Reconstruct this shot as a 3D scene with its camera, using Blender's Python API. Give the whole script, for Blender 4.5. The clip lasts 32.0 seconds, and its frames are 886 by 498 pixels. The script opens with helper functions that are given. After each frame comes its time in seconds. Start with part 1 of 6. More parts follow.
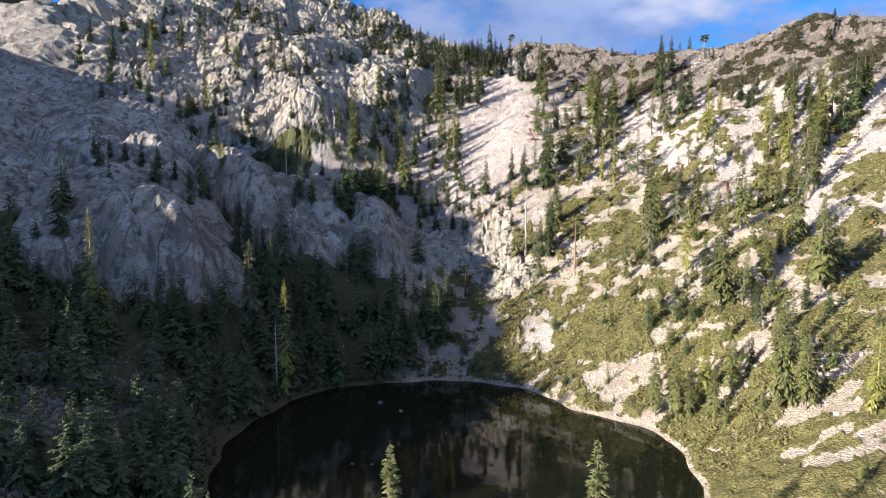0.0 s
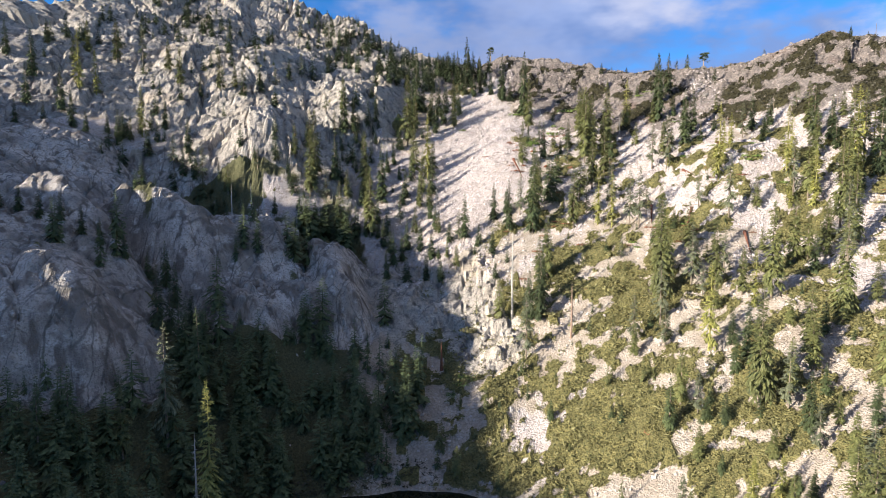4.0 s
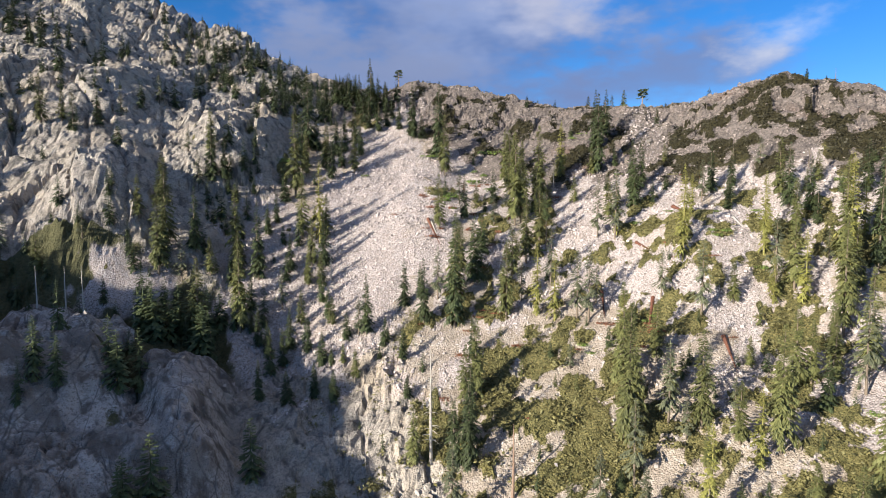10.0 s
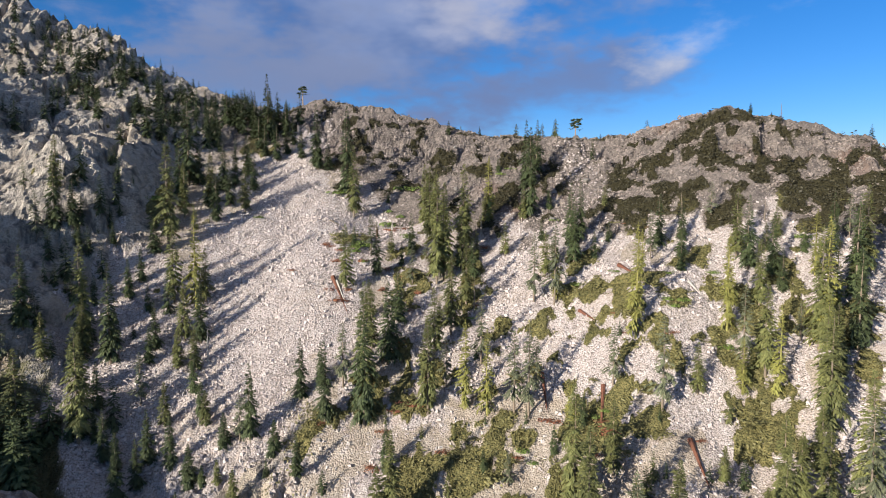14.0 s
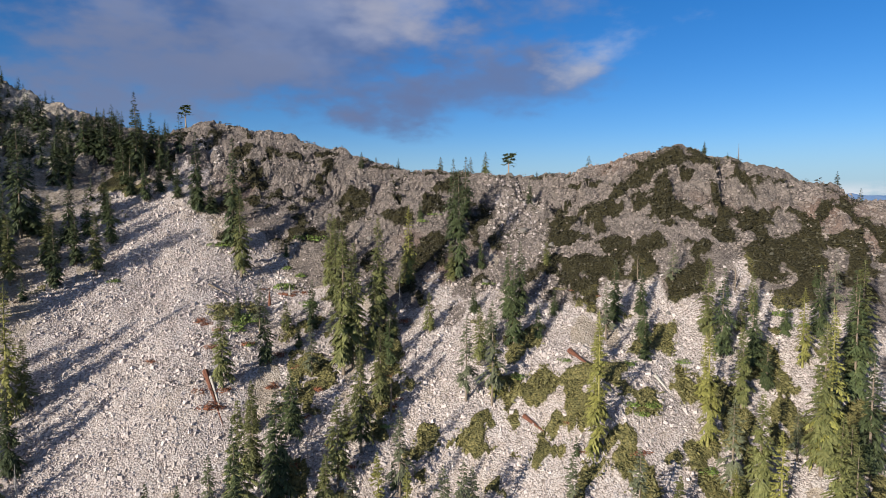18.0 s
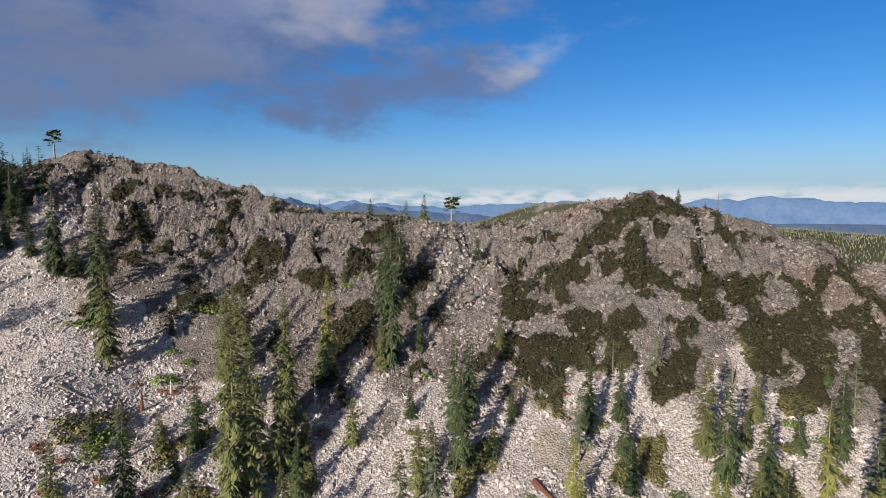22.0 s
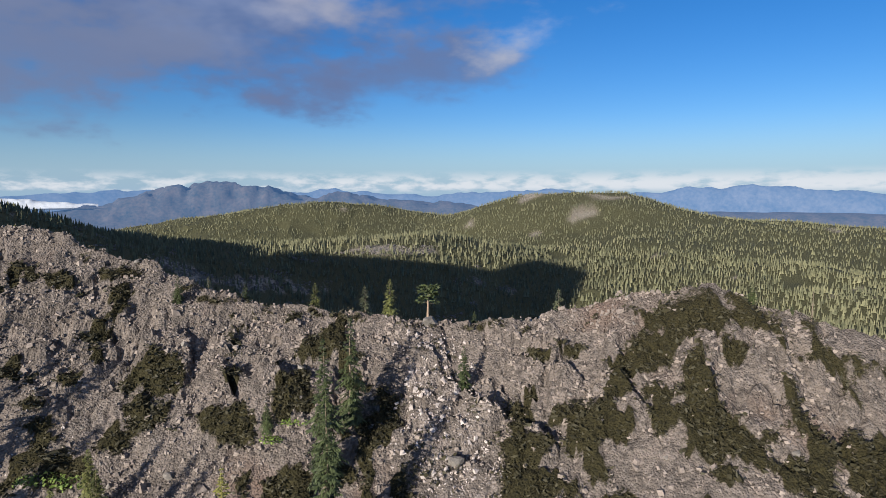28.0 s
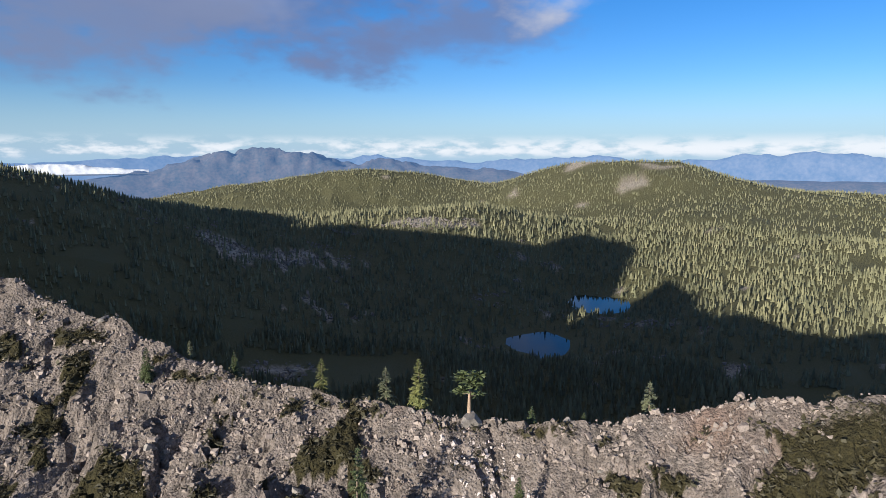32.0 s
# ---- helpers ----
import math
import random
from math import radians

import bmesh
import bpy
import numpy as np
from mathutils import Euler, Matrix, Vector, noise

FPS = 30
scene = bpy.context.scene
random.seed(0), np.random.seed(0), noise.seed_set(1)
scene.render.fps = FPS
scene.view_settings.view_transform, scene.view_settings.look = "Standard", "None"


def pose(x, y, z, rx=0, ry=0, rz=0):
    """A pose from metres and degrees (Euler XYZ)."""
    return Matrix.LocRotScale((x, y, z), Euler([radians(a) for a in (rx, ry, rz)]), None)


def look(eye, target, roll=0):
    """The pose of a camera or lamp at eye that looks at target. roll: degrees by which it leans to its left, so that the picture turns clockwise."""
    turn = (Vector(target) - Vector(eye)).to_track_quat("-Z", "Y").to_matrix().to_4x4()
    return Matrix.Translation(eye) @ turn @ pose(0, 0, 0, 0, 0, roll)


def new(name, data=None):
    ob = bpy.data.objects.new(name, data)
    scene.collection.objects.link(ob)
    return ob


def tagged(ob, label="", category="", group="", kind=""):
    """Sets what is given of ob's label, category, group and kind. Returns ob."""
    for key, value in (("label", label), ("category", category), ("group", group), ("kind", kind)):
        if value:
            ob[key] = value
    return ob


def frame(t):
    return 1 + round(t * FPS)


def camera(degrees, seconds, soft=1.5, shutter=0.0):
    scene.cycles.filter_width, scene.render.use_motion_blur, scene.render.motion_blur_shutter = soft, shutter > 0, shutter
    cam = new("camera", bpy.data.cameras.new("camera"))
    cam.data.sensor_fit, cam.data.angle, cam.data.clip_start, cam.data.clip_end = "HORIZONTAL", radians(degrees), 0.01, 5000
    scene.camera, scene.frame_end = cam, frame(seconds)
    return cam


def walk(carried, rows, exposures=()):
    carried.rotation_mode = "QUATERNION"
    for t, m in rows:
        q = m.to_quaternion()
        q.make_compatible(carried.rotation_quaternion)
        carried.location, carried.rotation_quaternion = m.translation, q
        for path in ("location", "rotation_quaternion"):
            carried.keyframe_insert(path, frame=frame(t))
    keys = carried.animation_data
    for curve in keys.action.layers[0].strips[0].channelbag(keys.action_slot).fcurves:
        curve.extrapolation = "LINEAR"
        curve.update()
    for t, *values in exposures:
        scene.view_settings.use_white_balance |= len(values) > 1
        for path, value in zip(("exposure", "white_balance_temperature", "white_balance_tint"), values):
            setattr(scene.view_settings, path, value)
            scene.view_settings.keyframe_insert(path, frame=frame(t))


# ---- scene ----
cam = camera(72.9, 32.0, soft=0.6)
METRES, EYE, TILT, LEAN, TURN = 300.0, 60.0, -5.1, 0.0, 0.0
ROWS = [
    (0.0, 0.0, 0.0, 0.0, 0.0, 0.0, -0.0),
    (0.5, 0.0003, 0.0148, 0.0079, -0.15, 0.02, 0.03),
    (1.0, 0.0007, 0.0296, 0.0157, -0.35, 0.06, 0.05),
    (1.5, 0.0011, 0.0444, 0.0234, -0.56, 0.09, 0.06),
    (2.0, 0.0017, 0.0592, 0.031, -0.79, 0.12, 0.09),
    (2.5, 0.0023, 0.0739, 0.0388, -1.15, 0.13, 0.13),
    (3.0, 0.0031, 0.0887, 0.0467, -1.54, 0.15, 0.16),
    (3.5, 0.004, 0.1034, 0.0545, -1.93, 0.17, 0.21),
    (5.5, 0.0075, 0.1608, 0.0851, -3.51, 0.27, 0.36),
    (6.0, 0.009, 0.1758, 0.093, -3.95, 0.29, 0.43),
    (6.5, 0.0107, 0.1905, 0.1008, -4.47, 0.31, 0.49),
    (7.0, 0.0129, 0.2052, 0.1083, -5.36, 0.36, 0.58),
    (7.5, 0.0153, 0.2199, 0.1163, -6.28, 0.36, 0.66),
    (8.0, 0.0174, 0.2334, 0.1233, -7.14, 0.4, 0.74),
    (8.5, 0.0197, 0.247, 0.1306, -8.05, 0.4, 0.83),
    (9.0, 0.0223, 0.2608, 0.1378, -8.94, 0.4, 0.91),
    (9.5, 0.0253, 0.2749, 0.1449, -9.83, 0.44, 1.0),
    (10.0, 0.0287, 0.289, 0.1527, -10.7, 0.43, 1.08),
    (10.5, 0.0316, 0.303, 0.1607, -11.64, 0.42, 1.15),
    (11.0, 0.036, 0.3174, 0.1684, -12.5, 0.45, 1.22),
    (11.5, 0.0399, 0.3305, 0.1756, -13.43, 0.47, 1.29),
    (12.0, 0.0427, 0.3432, 0.1826, -14.45, 0.47, 1.36),
    (12.5, 0.0475, 0.356, 0.1899, -15.35, 0.43, 1.45),
    (13.0, 0.052, 0.3687, 0.197, -16.32, 0.43, 1.54),
    (13.5, 0.0567, 0.3815, 0.2042, -17.28, 0.43, 1.62),
    (14.0, 0.0617, 0.3943, 0.2114, -18.27, 0.44, 1.69),
    (14.5, 0.0672, 0.4074, 0.2188, -19.24, 0.42, 1.79),
    (16.5, 0.0908, 0.4603, 0.2484, -23.17, 0.38, 2.16),
    (17.0, 0.0973, 0.4736, 0.2563, -24.08, 0.33, 2.2),
    (17.5, 0.104, 0.4866, 0.2644, -24.85, 0.25, 2.29),
    (18.0, 0.111, 0.4994, 0.2716, -25.54, 0.26, 2.36),
    (18.5, 0.1181, 0.5122, 0.2793, -26.19, 0.22, 2.4),
    (19.0, 0.1253, 0.5249, 0.2868, -26.84, 0.19, 2.47),
    (19.5, 0.1325, 0.5369, 0.2942, -27.45, 0.18, 2.55),
    (20.0, 0.1387, 0.5478, 0.3013, -28.17, 0.18, 2.59),
    (20.5, 0.1452, 0.5578, 0.3078, -28.92, 0.14, 2.66),
    (21.0, 0.1518, 0.5684, 0.3143, -29.76, 0.1, 2.7),
    (21.5, 0.159, 0.5793, 0.3211, -30.55, 0.04, 2.79),
    (22.0, 0.1663, 0.5901, 0.3277, -31.28, 0.03, 2.83),
    (22.5, 0.174, 0.6011, 0.3342, -31.92, 0.04, 2.86),
    (23.0, 0.1819, 0.6119, 0.3409, -32.22, 0.08, 2.89),
    (23.5, 0.1893, 0.6228, 0.3479, -32.48, 0.07, 2.89),
    (24.0, 0.1973, 0.6338, 0.355, -32.66, 0.05, 2.91),
    (24.5, 0.2052, 0.6448, 0.3618, -32.81, 0.03, 2.93),
    (25.0, 0.2131, 0.6558, 0.3694, -32.85, -0.25, 2.94),
    (25.5, 0.2208, 0.667, 0.3764, -32.84, -0.45, 2.97),
    (26.0, 0.2286, 0.6781, 0.3833, -32.82, -0.63, 2.96),
    (26.5, 0.2364, 0.6891, 0.3904, -32.82, -0.83, 2.97),
    (28.5, 0.2648, 0.7303, 0.413, -32.95, -1.98, 2.86),
    (29.0, 0.2724, 0.7406, 0.4201, -32.64, -2.75, 2.82),
    (29.5, 0.2794, 0.7513, 0.4259, -30.64, -3.26, 2.69),
    (30.0, 0.2864, 0.7623, 0.4314, -29.52, -3.8, 2.64),
    (30.5, 0.2935, 0.7739, 0.4368, -29.0, -4.3, 2.61),
    (31.0, 0.3006, 0.7857, 0.4426, -28.89, -4.44, 2.56),
    (31.5, 0.3077, 0.7977, 0.4493, -28.88, -4.5, 2.53),
    (32.0, 0.315, 0.8099, 0.4561, -28.85, -4.56, 2.54),
]
walk(cam, [(t, pose(0, 0, EYE, TILT, LEAN, TURN) @ pose(METRES * x, METRES * y, METRES * z, 90 + pitch, roll, yaw)) for t, x, y, z, yaw, pitch, roll in ROWS],
     exposures=[(0.0, 1.5), (6.0, 1.34), (11.0, 1.02), (14.0, 0.87), (19.0, 0.5), (23.0, 0.46), (26.0, 0.54), (29.0, 0.58), (32.0, 0.82)])

# ---- world and sun ----
SUN_AZ, SUN_EL = 246.0, 13.0      # where the sun stands: degrees clockwise from +y, degrees up
world = bpy.data.worlds.new("sky")
scene.world = world
world.use_nodes = True


def sky_nodes():
    nt = world.node_tree
    N, L = nt.nodes, nt.links
    N.clear()
    out, bg, sky = N.new("ShaderNodeOutputWorld"), N.new("ShaderNodeBackground"), N.new("ShaderNodeTexSky")
    sky.sky_type = "NISHITA"
    sky.sun_disc = False
    sky.sun_elevation, sky.sun_rotation = radians(SUN_EL), radians(SUN_AZ)
    sky.altitude, sky.dust_density, sky.ozone_density, sky.air_density = 1500, 0.3, 4.0, 1.1
    bg.inputs["Strength"].default_value = 0.075
    coord = N.new("ShaderNodeTexCoord")
    xyz = N.new("ShaderNodeSeparateXYZ")
    L.new(coord.outputs["Generated"], xyz.inputs[0])

    def op(kind, a, b=None, c=None):
        n = N.new("ShaderNodeMath")
        n.operation = kind
        for k, v in enumerate((a, b, c)):
            if v is None:
                continue
            if isinstance(v, (int, float)):
                n.inputs[k].default_value = v
            else:
                L.new(v, n.inputs[k])
        return n.outputs[0]

    def span(v, a, b):
        r = N.new("ShaderNodeMapRange")
        r.interpolation_type = "SMOOTHSTEP"
        r.inputs["From Min"].default_value, r.inputs["From Max"].default_value = a, b
        L.new(v, r.inputs["Value"])
        return r.outputs[0]

    def blend(f, a, b):
        mx = N.new("ShaderNodeMix")
        mx.data_type = "RGBA"
        L.new(f, mx.inputs[0])
        for k, c in ((6, a), (7, b)):
            if isinstance(c, tuple):
                mx.inputs[k].default_value = (*c, 1)
            else:
                L.new(c, mx.inputs[k])
        return mx.outputs[2]

    az = op("MULTIPLY", op("ARCTAN2", xyz.outputs[0], xyz.outputs[1]), 57.2958)
    el = op("MULTIPLY", op("ARCSINE", xyz.outputs[2]), 57.2958)
    flat = N.new("ShaderNodeCombineXYZ")
    L.new(op("MULTIPLY", az, 0.5), flat.inputs[0])
    L.new(el, flat.inputs[1])

    def noise_of(scale, detail, dx=0.0, stretch=1.0):
        mp, n = N.new("ShaderNodeMapping"), N.new("ShaderNodeTexNoise")
        mp.inputs["Location"].default_value, mp.inputs["Scale"].default_value = (dx, dx * 0.7, 0), (stretch, 1, 1)
        n.inputs["Scale"].default_value, n.inputs["Detail"].default_value, n.inputs["Roughness"].default_value = scale, detail, 0.55
        L.new(flat.outputs[0], mp.inputs["Vector"])
        L.new(mp.outputs[0], n.inputs["Vector"])
        return n.outputs[0]

    def bank(caz, cel, raz, rel, tilt):
        """1 at the middle of a cloud bank, 0 at its rim."""
        u, v = op("SUBTRACT", az, caz), op("SUBTRACT", el, cel)
        v = op("SUBTRACT", v, op("MULTIPLY", u, tilt))
        d = op("ADD", op("POWER", op("DIVIDE", u, raz), 2), op("POWER", op("DIVIDE", v, rel), 2))
        return op("SUBTRACT", 1.0, op("SQRT", d))

    big, small, veil = noise_of(0.16, 4, 3.0), noise_of(0.55, 6, 8.0), noise_of(0.28, 3, 21.0)
    soft = op("ADD", op("MULTIPLY", op("SUBTRACT", big, 0.5), 1.9), op("MULTIPLY", op("SUBTRACT", small, 0.5), 1.0))
    grey = span(op("ADD", bank(12, 15.5, 27, 9.5, 0.03), soft), -0.05, 0.75)
    rim = span(op("ADD", bank(30, 10.8, 16, 3.6, 0.13), soft), -0.05, 0.8)
    pale = span(op("ADD", bank(22, 18.5, 8, 6.0, -0.1), op("MULTIPLY", soft, 0.7)), 0.0, 0.8)
    wisp = span(op("ADD", bank(40.5, 13.4, 7.0, 2.7, 0.30), op("MULTIPLY", soft, 1.5)), 0.05, 1.3)
    left = span(op("ADD", bank(1, 11.0, 15, 6.5, 0.0), soft), -0.05, 0.7)
    low = op("MULTIPLY", op("MULTIPLY", span(el, -0.6, 0.2), span(el, 1.9, 0.5)), span(op("ADD", noise_of(1.0, 6, 40.0, 0.7), op("MULTIPLY", az, 0.0022)), 0.44, 0.66))
    hue = N.new("ShaderNodeHueSaturation")
    hue.inputs["Saturation"].default_value = 1.2
    hue.inputs["Value"].default_value = 1.0
    tint = N.new("ShaderNodeMix")
    tint.data_type, tint.blend_type = "RGBA", "MULTIPLY"
    tint.inputs[0].default_value, tint.inputs[7].default_value = 1.0, (1.0, 0.97, 1.12, 1)
    L.new(sky.outputs[0], tint.inputs[6])
    L.new(tint.outputs[2], hue.inputs["Color"])
    col = hue.outputs[0]
    col = blend(op("MULTIPLY", span(el, 7.0, -1.5), 0.85), col, (2.7, 4.4, 6.2))
    # unseen pale cloud overhead, added to brighten the shaded ground
    cover = span(op("ADD", noise_of(0.09, 4, 60.0), op("MULTIPLY", span(el, 24.0, 45.0), 0.12)), 0.5, 0.62)
    col = blend(op("MULTIPLY", op("MULTIPLY", cover, span(el, 22.0, 32.0)), 0.40), col, (5.0, 4.7, 4.5))
    tone = blend(span(big, 0.36, 0.66), (0.95, 1.45, 3.0), (2.0, 2.5, 4.1))
    tone = blend(op("MULTIPLY", span(el, 13.5, 8.5), 0.7), tone, (0.75, 1.3, 2.9))
    col = blend(op("MULTIPLY", grey, 0.88), col, tone)
    col = blend(op("MULTIPLY", rim, 0.8), col, (1.25, 1.75, 3.3))
    col = blend(op("MULTIPLY", left, 0.8), col, (1.6, 2.0, 3.3))
    col = blend(op("MULTIPLY", pale, 0.7), col, (4.0, 4.1, 5.0))
    col = blend(op("MULTIPLY", wisp, 0.68), col, (5.0, 5.2, 6.0))
    col = blend(op("MULTIPLY", low, 0.8), col, (7.2, 7.4, 7.8))
    L.new(col, bg.inputs["Color"])
    L.new(bg.outputs[0], out.inputs["Surface"])


sky_nodes()
sun_data = bpy.data.lights.new("sun", "SUN")
sun_data.energy, sun_data.angle, sun_data.color = 5.0, radians(0.6), (1.0, 0.93, 0.82)
sun = new("sun", sun_data)
_a, _e = radians(SUN_AZ), radians(SUN_EL)
sun.matrix_world = look((math.sin(_a) * math.cos(_e) * 900, math.cos(_a) * math.cos(_e) * 900, math.sin(_e) * 900), (0, 0, 0))

# ---- the shape of the land ----
LAKE_Z = 4.0
LAKE = (2.0, 125.0, 50.0, 52.0)   # centre x, y and half axes
# the crest of the cirque, from the outer right arm round to the outer left arm: x, y, height
CREST = [(330, 60, 88), (290, 140, 104), (240, 205, 116), (203, 250, 129), (190, 271, 138.5), (176, 289, 144.5), (166, 301, 142), (152, 313, 137.5),
         (137, 324, 137), (122, 338, 138), (112, 348, 139), (78, 381, 153), (52, 398, 159), (36, 408, 154), (0, 423, 166), (-18, 432, 175), (-62, 463, 202),
         (-110, 478, 228), (-160, 440, 207), (-205, 385, 182), (-262, 310, 152), (-264, 240, 141), (-258, 205, 134), (-256, 180, 128), (-252, 158, 119), (-250, 138, 123), (-239, 105, 98), (-231, 70, 77), (-228, 20, 67), (-230, -120, 50)]


def hash2(ix, iy, seed):
    """A number from 0 to 1 for each lattice point."""
    n = (ix.astype(np.int64) * 374761393 + iy.astype(np.int64) * 668265263 + seed * 974634777) & 0x7FFFFFFF
    n = ((n ^ (n >> 13)) * 1274126177) & 0x7FFFFFFF
    return ((n ^ (n >> 16)) & 0xFFFFF) / float(0xFFFFF)


def vnoise(x, y, seed):
    ix, iy = np.floor(x), np.floor(y)
    fx, fy = x - ix, y - iy
    ux, uy = fx * fx * (3 - 2 * fx), fy * fy * (3 - 2 * fy)
    a, b = hash2(ix, iy, seed), hash2(ix + 1, iy, seed)
    c, d = hash2(ix, iy + 1, seed), hash2(ix + 1, iy + 1, seed)
    return (a + (b - a) * ux) * (1 - uy) + (c + (d - c) * ux) * uy - 0.5


def fbm(x, y, size, octaves, seed, gain=0.5):
    """Soft noise about -0.5 to 0.5 with forms of that size in metres."""
    out, amp, f = 0.0, 1.0, 1.0 / size
    for k in range(octaves):
        out = out + amp * vnoise(x * f + 17.3 * k, y * f - 9.1 * k, seed + k)
        amp, f = amp * gain, f * 2.03
    return out


def cells(x, y, size, seed):
    """Broken rock: a plate height for each irregular cell, and the nearness to its joint."""
    gx, gy = x / size, y / size
    ix, iy = np.floor(gx), np.floor(gy)
    d1, d2, v = np.full(np.shape(x), 9.0), np.full(np.shape(x), 9.0), np.zeros(np.shape(x))
    for ox in (-1, 0, 1):
        for oy in (-1, 0, 1):
            jx, jy = ix + ox, iy + oy
            px, py = jx + hash2(jx, jy, seed), jy + hash2(jx, jy, seed + 1)
            d = np.hypot(gx - px, gy - py)
            tilt = (gx - px) * (hash2(jx, jy, seed + 3) - 0.5) + (gy - py) * (hash2(jx, jy, seed + 4) - 0.5)
            near = d < d1
            d2 = np.where(near, d1, np.minimum(d2, d))
            v = np.where(near, hash2(jx, jy, seed + 2) - 0.5 + tilt, v)
            d1 = np.where(near, d, d1)
    return v, d2 - d1, d1


def ease(a, b, x):
    t = np.clip((x - a) / (b - a), 0, 1)
    return t * t * (3 - 2 * t)


def mound(x, y, cx, cy, rx, ry, turn=0.0):
    c, s = math.cos(radians(turn)), math.sin(radians(turn))
    u, v = (x - cx) * c + (y - cy) * s, -(x - cx) * s + (y - cy) * c
    return np.exp(-(u / rx) ** 2 - (v / ry) ** 2)


def crest_points():
    pts = []
    for a, b in zip(CREST[:-1], CREST[1:]):
        n = max(2, int(math.dist(a[:2], b[:2]) / 9))
        for k in range(n):
            f = k / n
            pts.append([a[i] + (b[i] - a[i]) * f for i in range(3)])
    return np.array(pts)


CREST_PTS = crest_points()


def crest_near(x, y):
    """Distance to the crest line and its height there."""
    best = np.full(np.shape(x), 1e9)
    for a, b in zip(CREST[:-1], CREST[1:]):
        ux, uy = b[0] - a[0], b[1] - a[1]
        f = np.clip(((x - a[0]) * ux + (y - a[1]) * uy) / (ux * ux + uy * uy), 0, 1)
        best = np.minimum(best, np.hypot(x - a[0] - f * ux, y - a[1] - f * uy))
    num, den = 0.0, 0.0
    for px, py, pz in CREST_PTS:
        w = 1.0 / ((x - px) ** 2 + (y - py) ** 2 + 30.0) ** 2.5
        num, den = num + w * pz, den + w
    return best, num / den


def inside(x, y):
    """1 inside the cirque, 0 beyond its crest."""
    ring = [c[:2] for c in CREST] + [(-230, -900), (330, -900)]
    odd = np.zeros(np.shape(x), bool)
    for a, b in zip(ring, ring[1:] + ring[:1]):
        if a[1] == b[1]:
            continue
        cross = ((a[1] > y) != (b[1] > y)) & (x < (b[0] - a[0]) * (y - a[1]) / (b[1] - a[1]) + a[0])
        odd ^= cross
    return odd


def shore(x, y):
    """Metres outside the lake's edge (minus: in the lake)."""
    dx, dy = (x - LAKE[0]) / LAKE[2], (y - LAKE[1]) / LAKE[3]
    ang = np.arctan2(dy, dx)
    edge = 1.0 - 0.16 * np.exp(-((ang - 0.72) / 0.30) ** 2) + 0.10 * np.exp(-((ang - 2.35) / 0.5) ** 2) + 0.012 * np.sin(9 * ang) + 0.008 * np.sin(23 * ang + 1)
    return (np.hypot(dx, dy) - edge) * 50.0


def away(az, dist):
    """A place seen from the far end of the flight: degrees clockwise from +y, metres."""
    return 94.5 + math.sin(radians(az)) * dist, 254 + math.cos(radians(az)) * dist


POND_A, POND_B = away(38.4, 705), away(44.0, 925)
POND_Z = -52.0


def country(x, y):
    """The wooded land beyond the crest."""
    r = np.hypot(x - 94.5, y - 254)
    az = np.degrees(np.arctan2(x - 94.5, y - 254))
    h = -50 + 0 * x
    h = h + 95 * np.exp(-((r - 1330) / 330) ** 2) * ease(46, 30, az) + 40 * np.exp(-((r - 900) / 260) ** 2) * ease(24, -6, az)
    h = h + 170 * mound(x, y, *away(-20, 1000), 420, 420)
    h = h + 140 * mound(x, y, *away(41, 2450), 300, 500, -41) + 112 * mound(x, y, *away(50, 2350), 260, 420, -50)
    h = h + 150 * mound(x, y, *away(21, 2700), 700, 420, -20) + 90 * mound(x, y, *away(62, 2300), 700, 700, 0)
    h = h + 35 * mound(x, y, *away(52, 1500), 420, 420) + 16 * mound(x, y, *away(56, 830), 230, 230)
    h = h + 26 * fbm(x, y, 420, 4, 71) * ease(500, 1200, r) + 10 * fbm(x, y, 90, 3, 75) * ease(150, 500, r)
    h = h - 60 * ease(3000, 4500, r)
    # unseen mountain added behind the outer left arm, keeps low sun off the valley
    peak = np.interp(y, [385, 425, 460, 606, 690], [0, 300, 380, 372, 0])
    h = h + np.maximum(peak - h, 0) * np.exp(-((x + 430) / 75) ** 2)
    for px, py in (POND_A, POND_B):
        d = np.hypot(x - px, (y - py))
        h = POND_Z - 2.5 + (h - POND_Z + 2.5) * ease(60, 170, d) + 3.0 * ease(34, 52, d + 22 * fbm(x, y, 40, 2, 181)) * ease(190, 70, d)
    return h


def shade_spur(x, y, h):
    """Added to h: an unseen ridge behind the peak that shades the valley."""
    top = np.interp(y, [515, 556, 613, 747, 864, 1024, 1085, 1180], [90, 238, 281, 240, 226, 203, 200, 60])
    return np.maximum(top - h, 0) * np.exp(-((x + 140) / 62) ** 2) * ease(505, 545, y) * ease(1250, 1150, y)


def land_parts(x, y):
    x, y = np.asarray(x, float), np.asarray(y, float)
    dl = shore(x, y)
    dc, hc = crest_near(x, y)
    ins = inside(x, y)
    dpos = np.maximum(dl, 0)
    s = dpos / (dpos + dc + 1e-6)
    return x, y, dl, dc, hc, ins, s


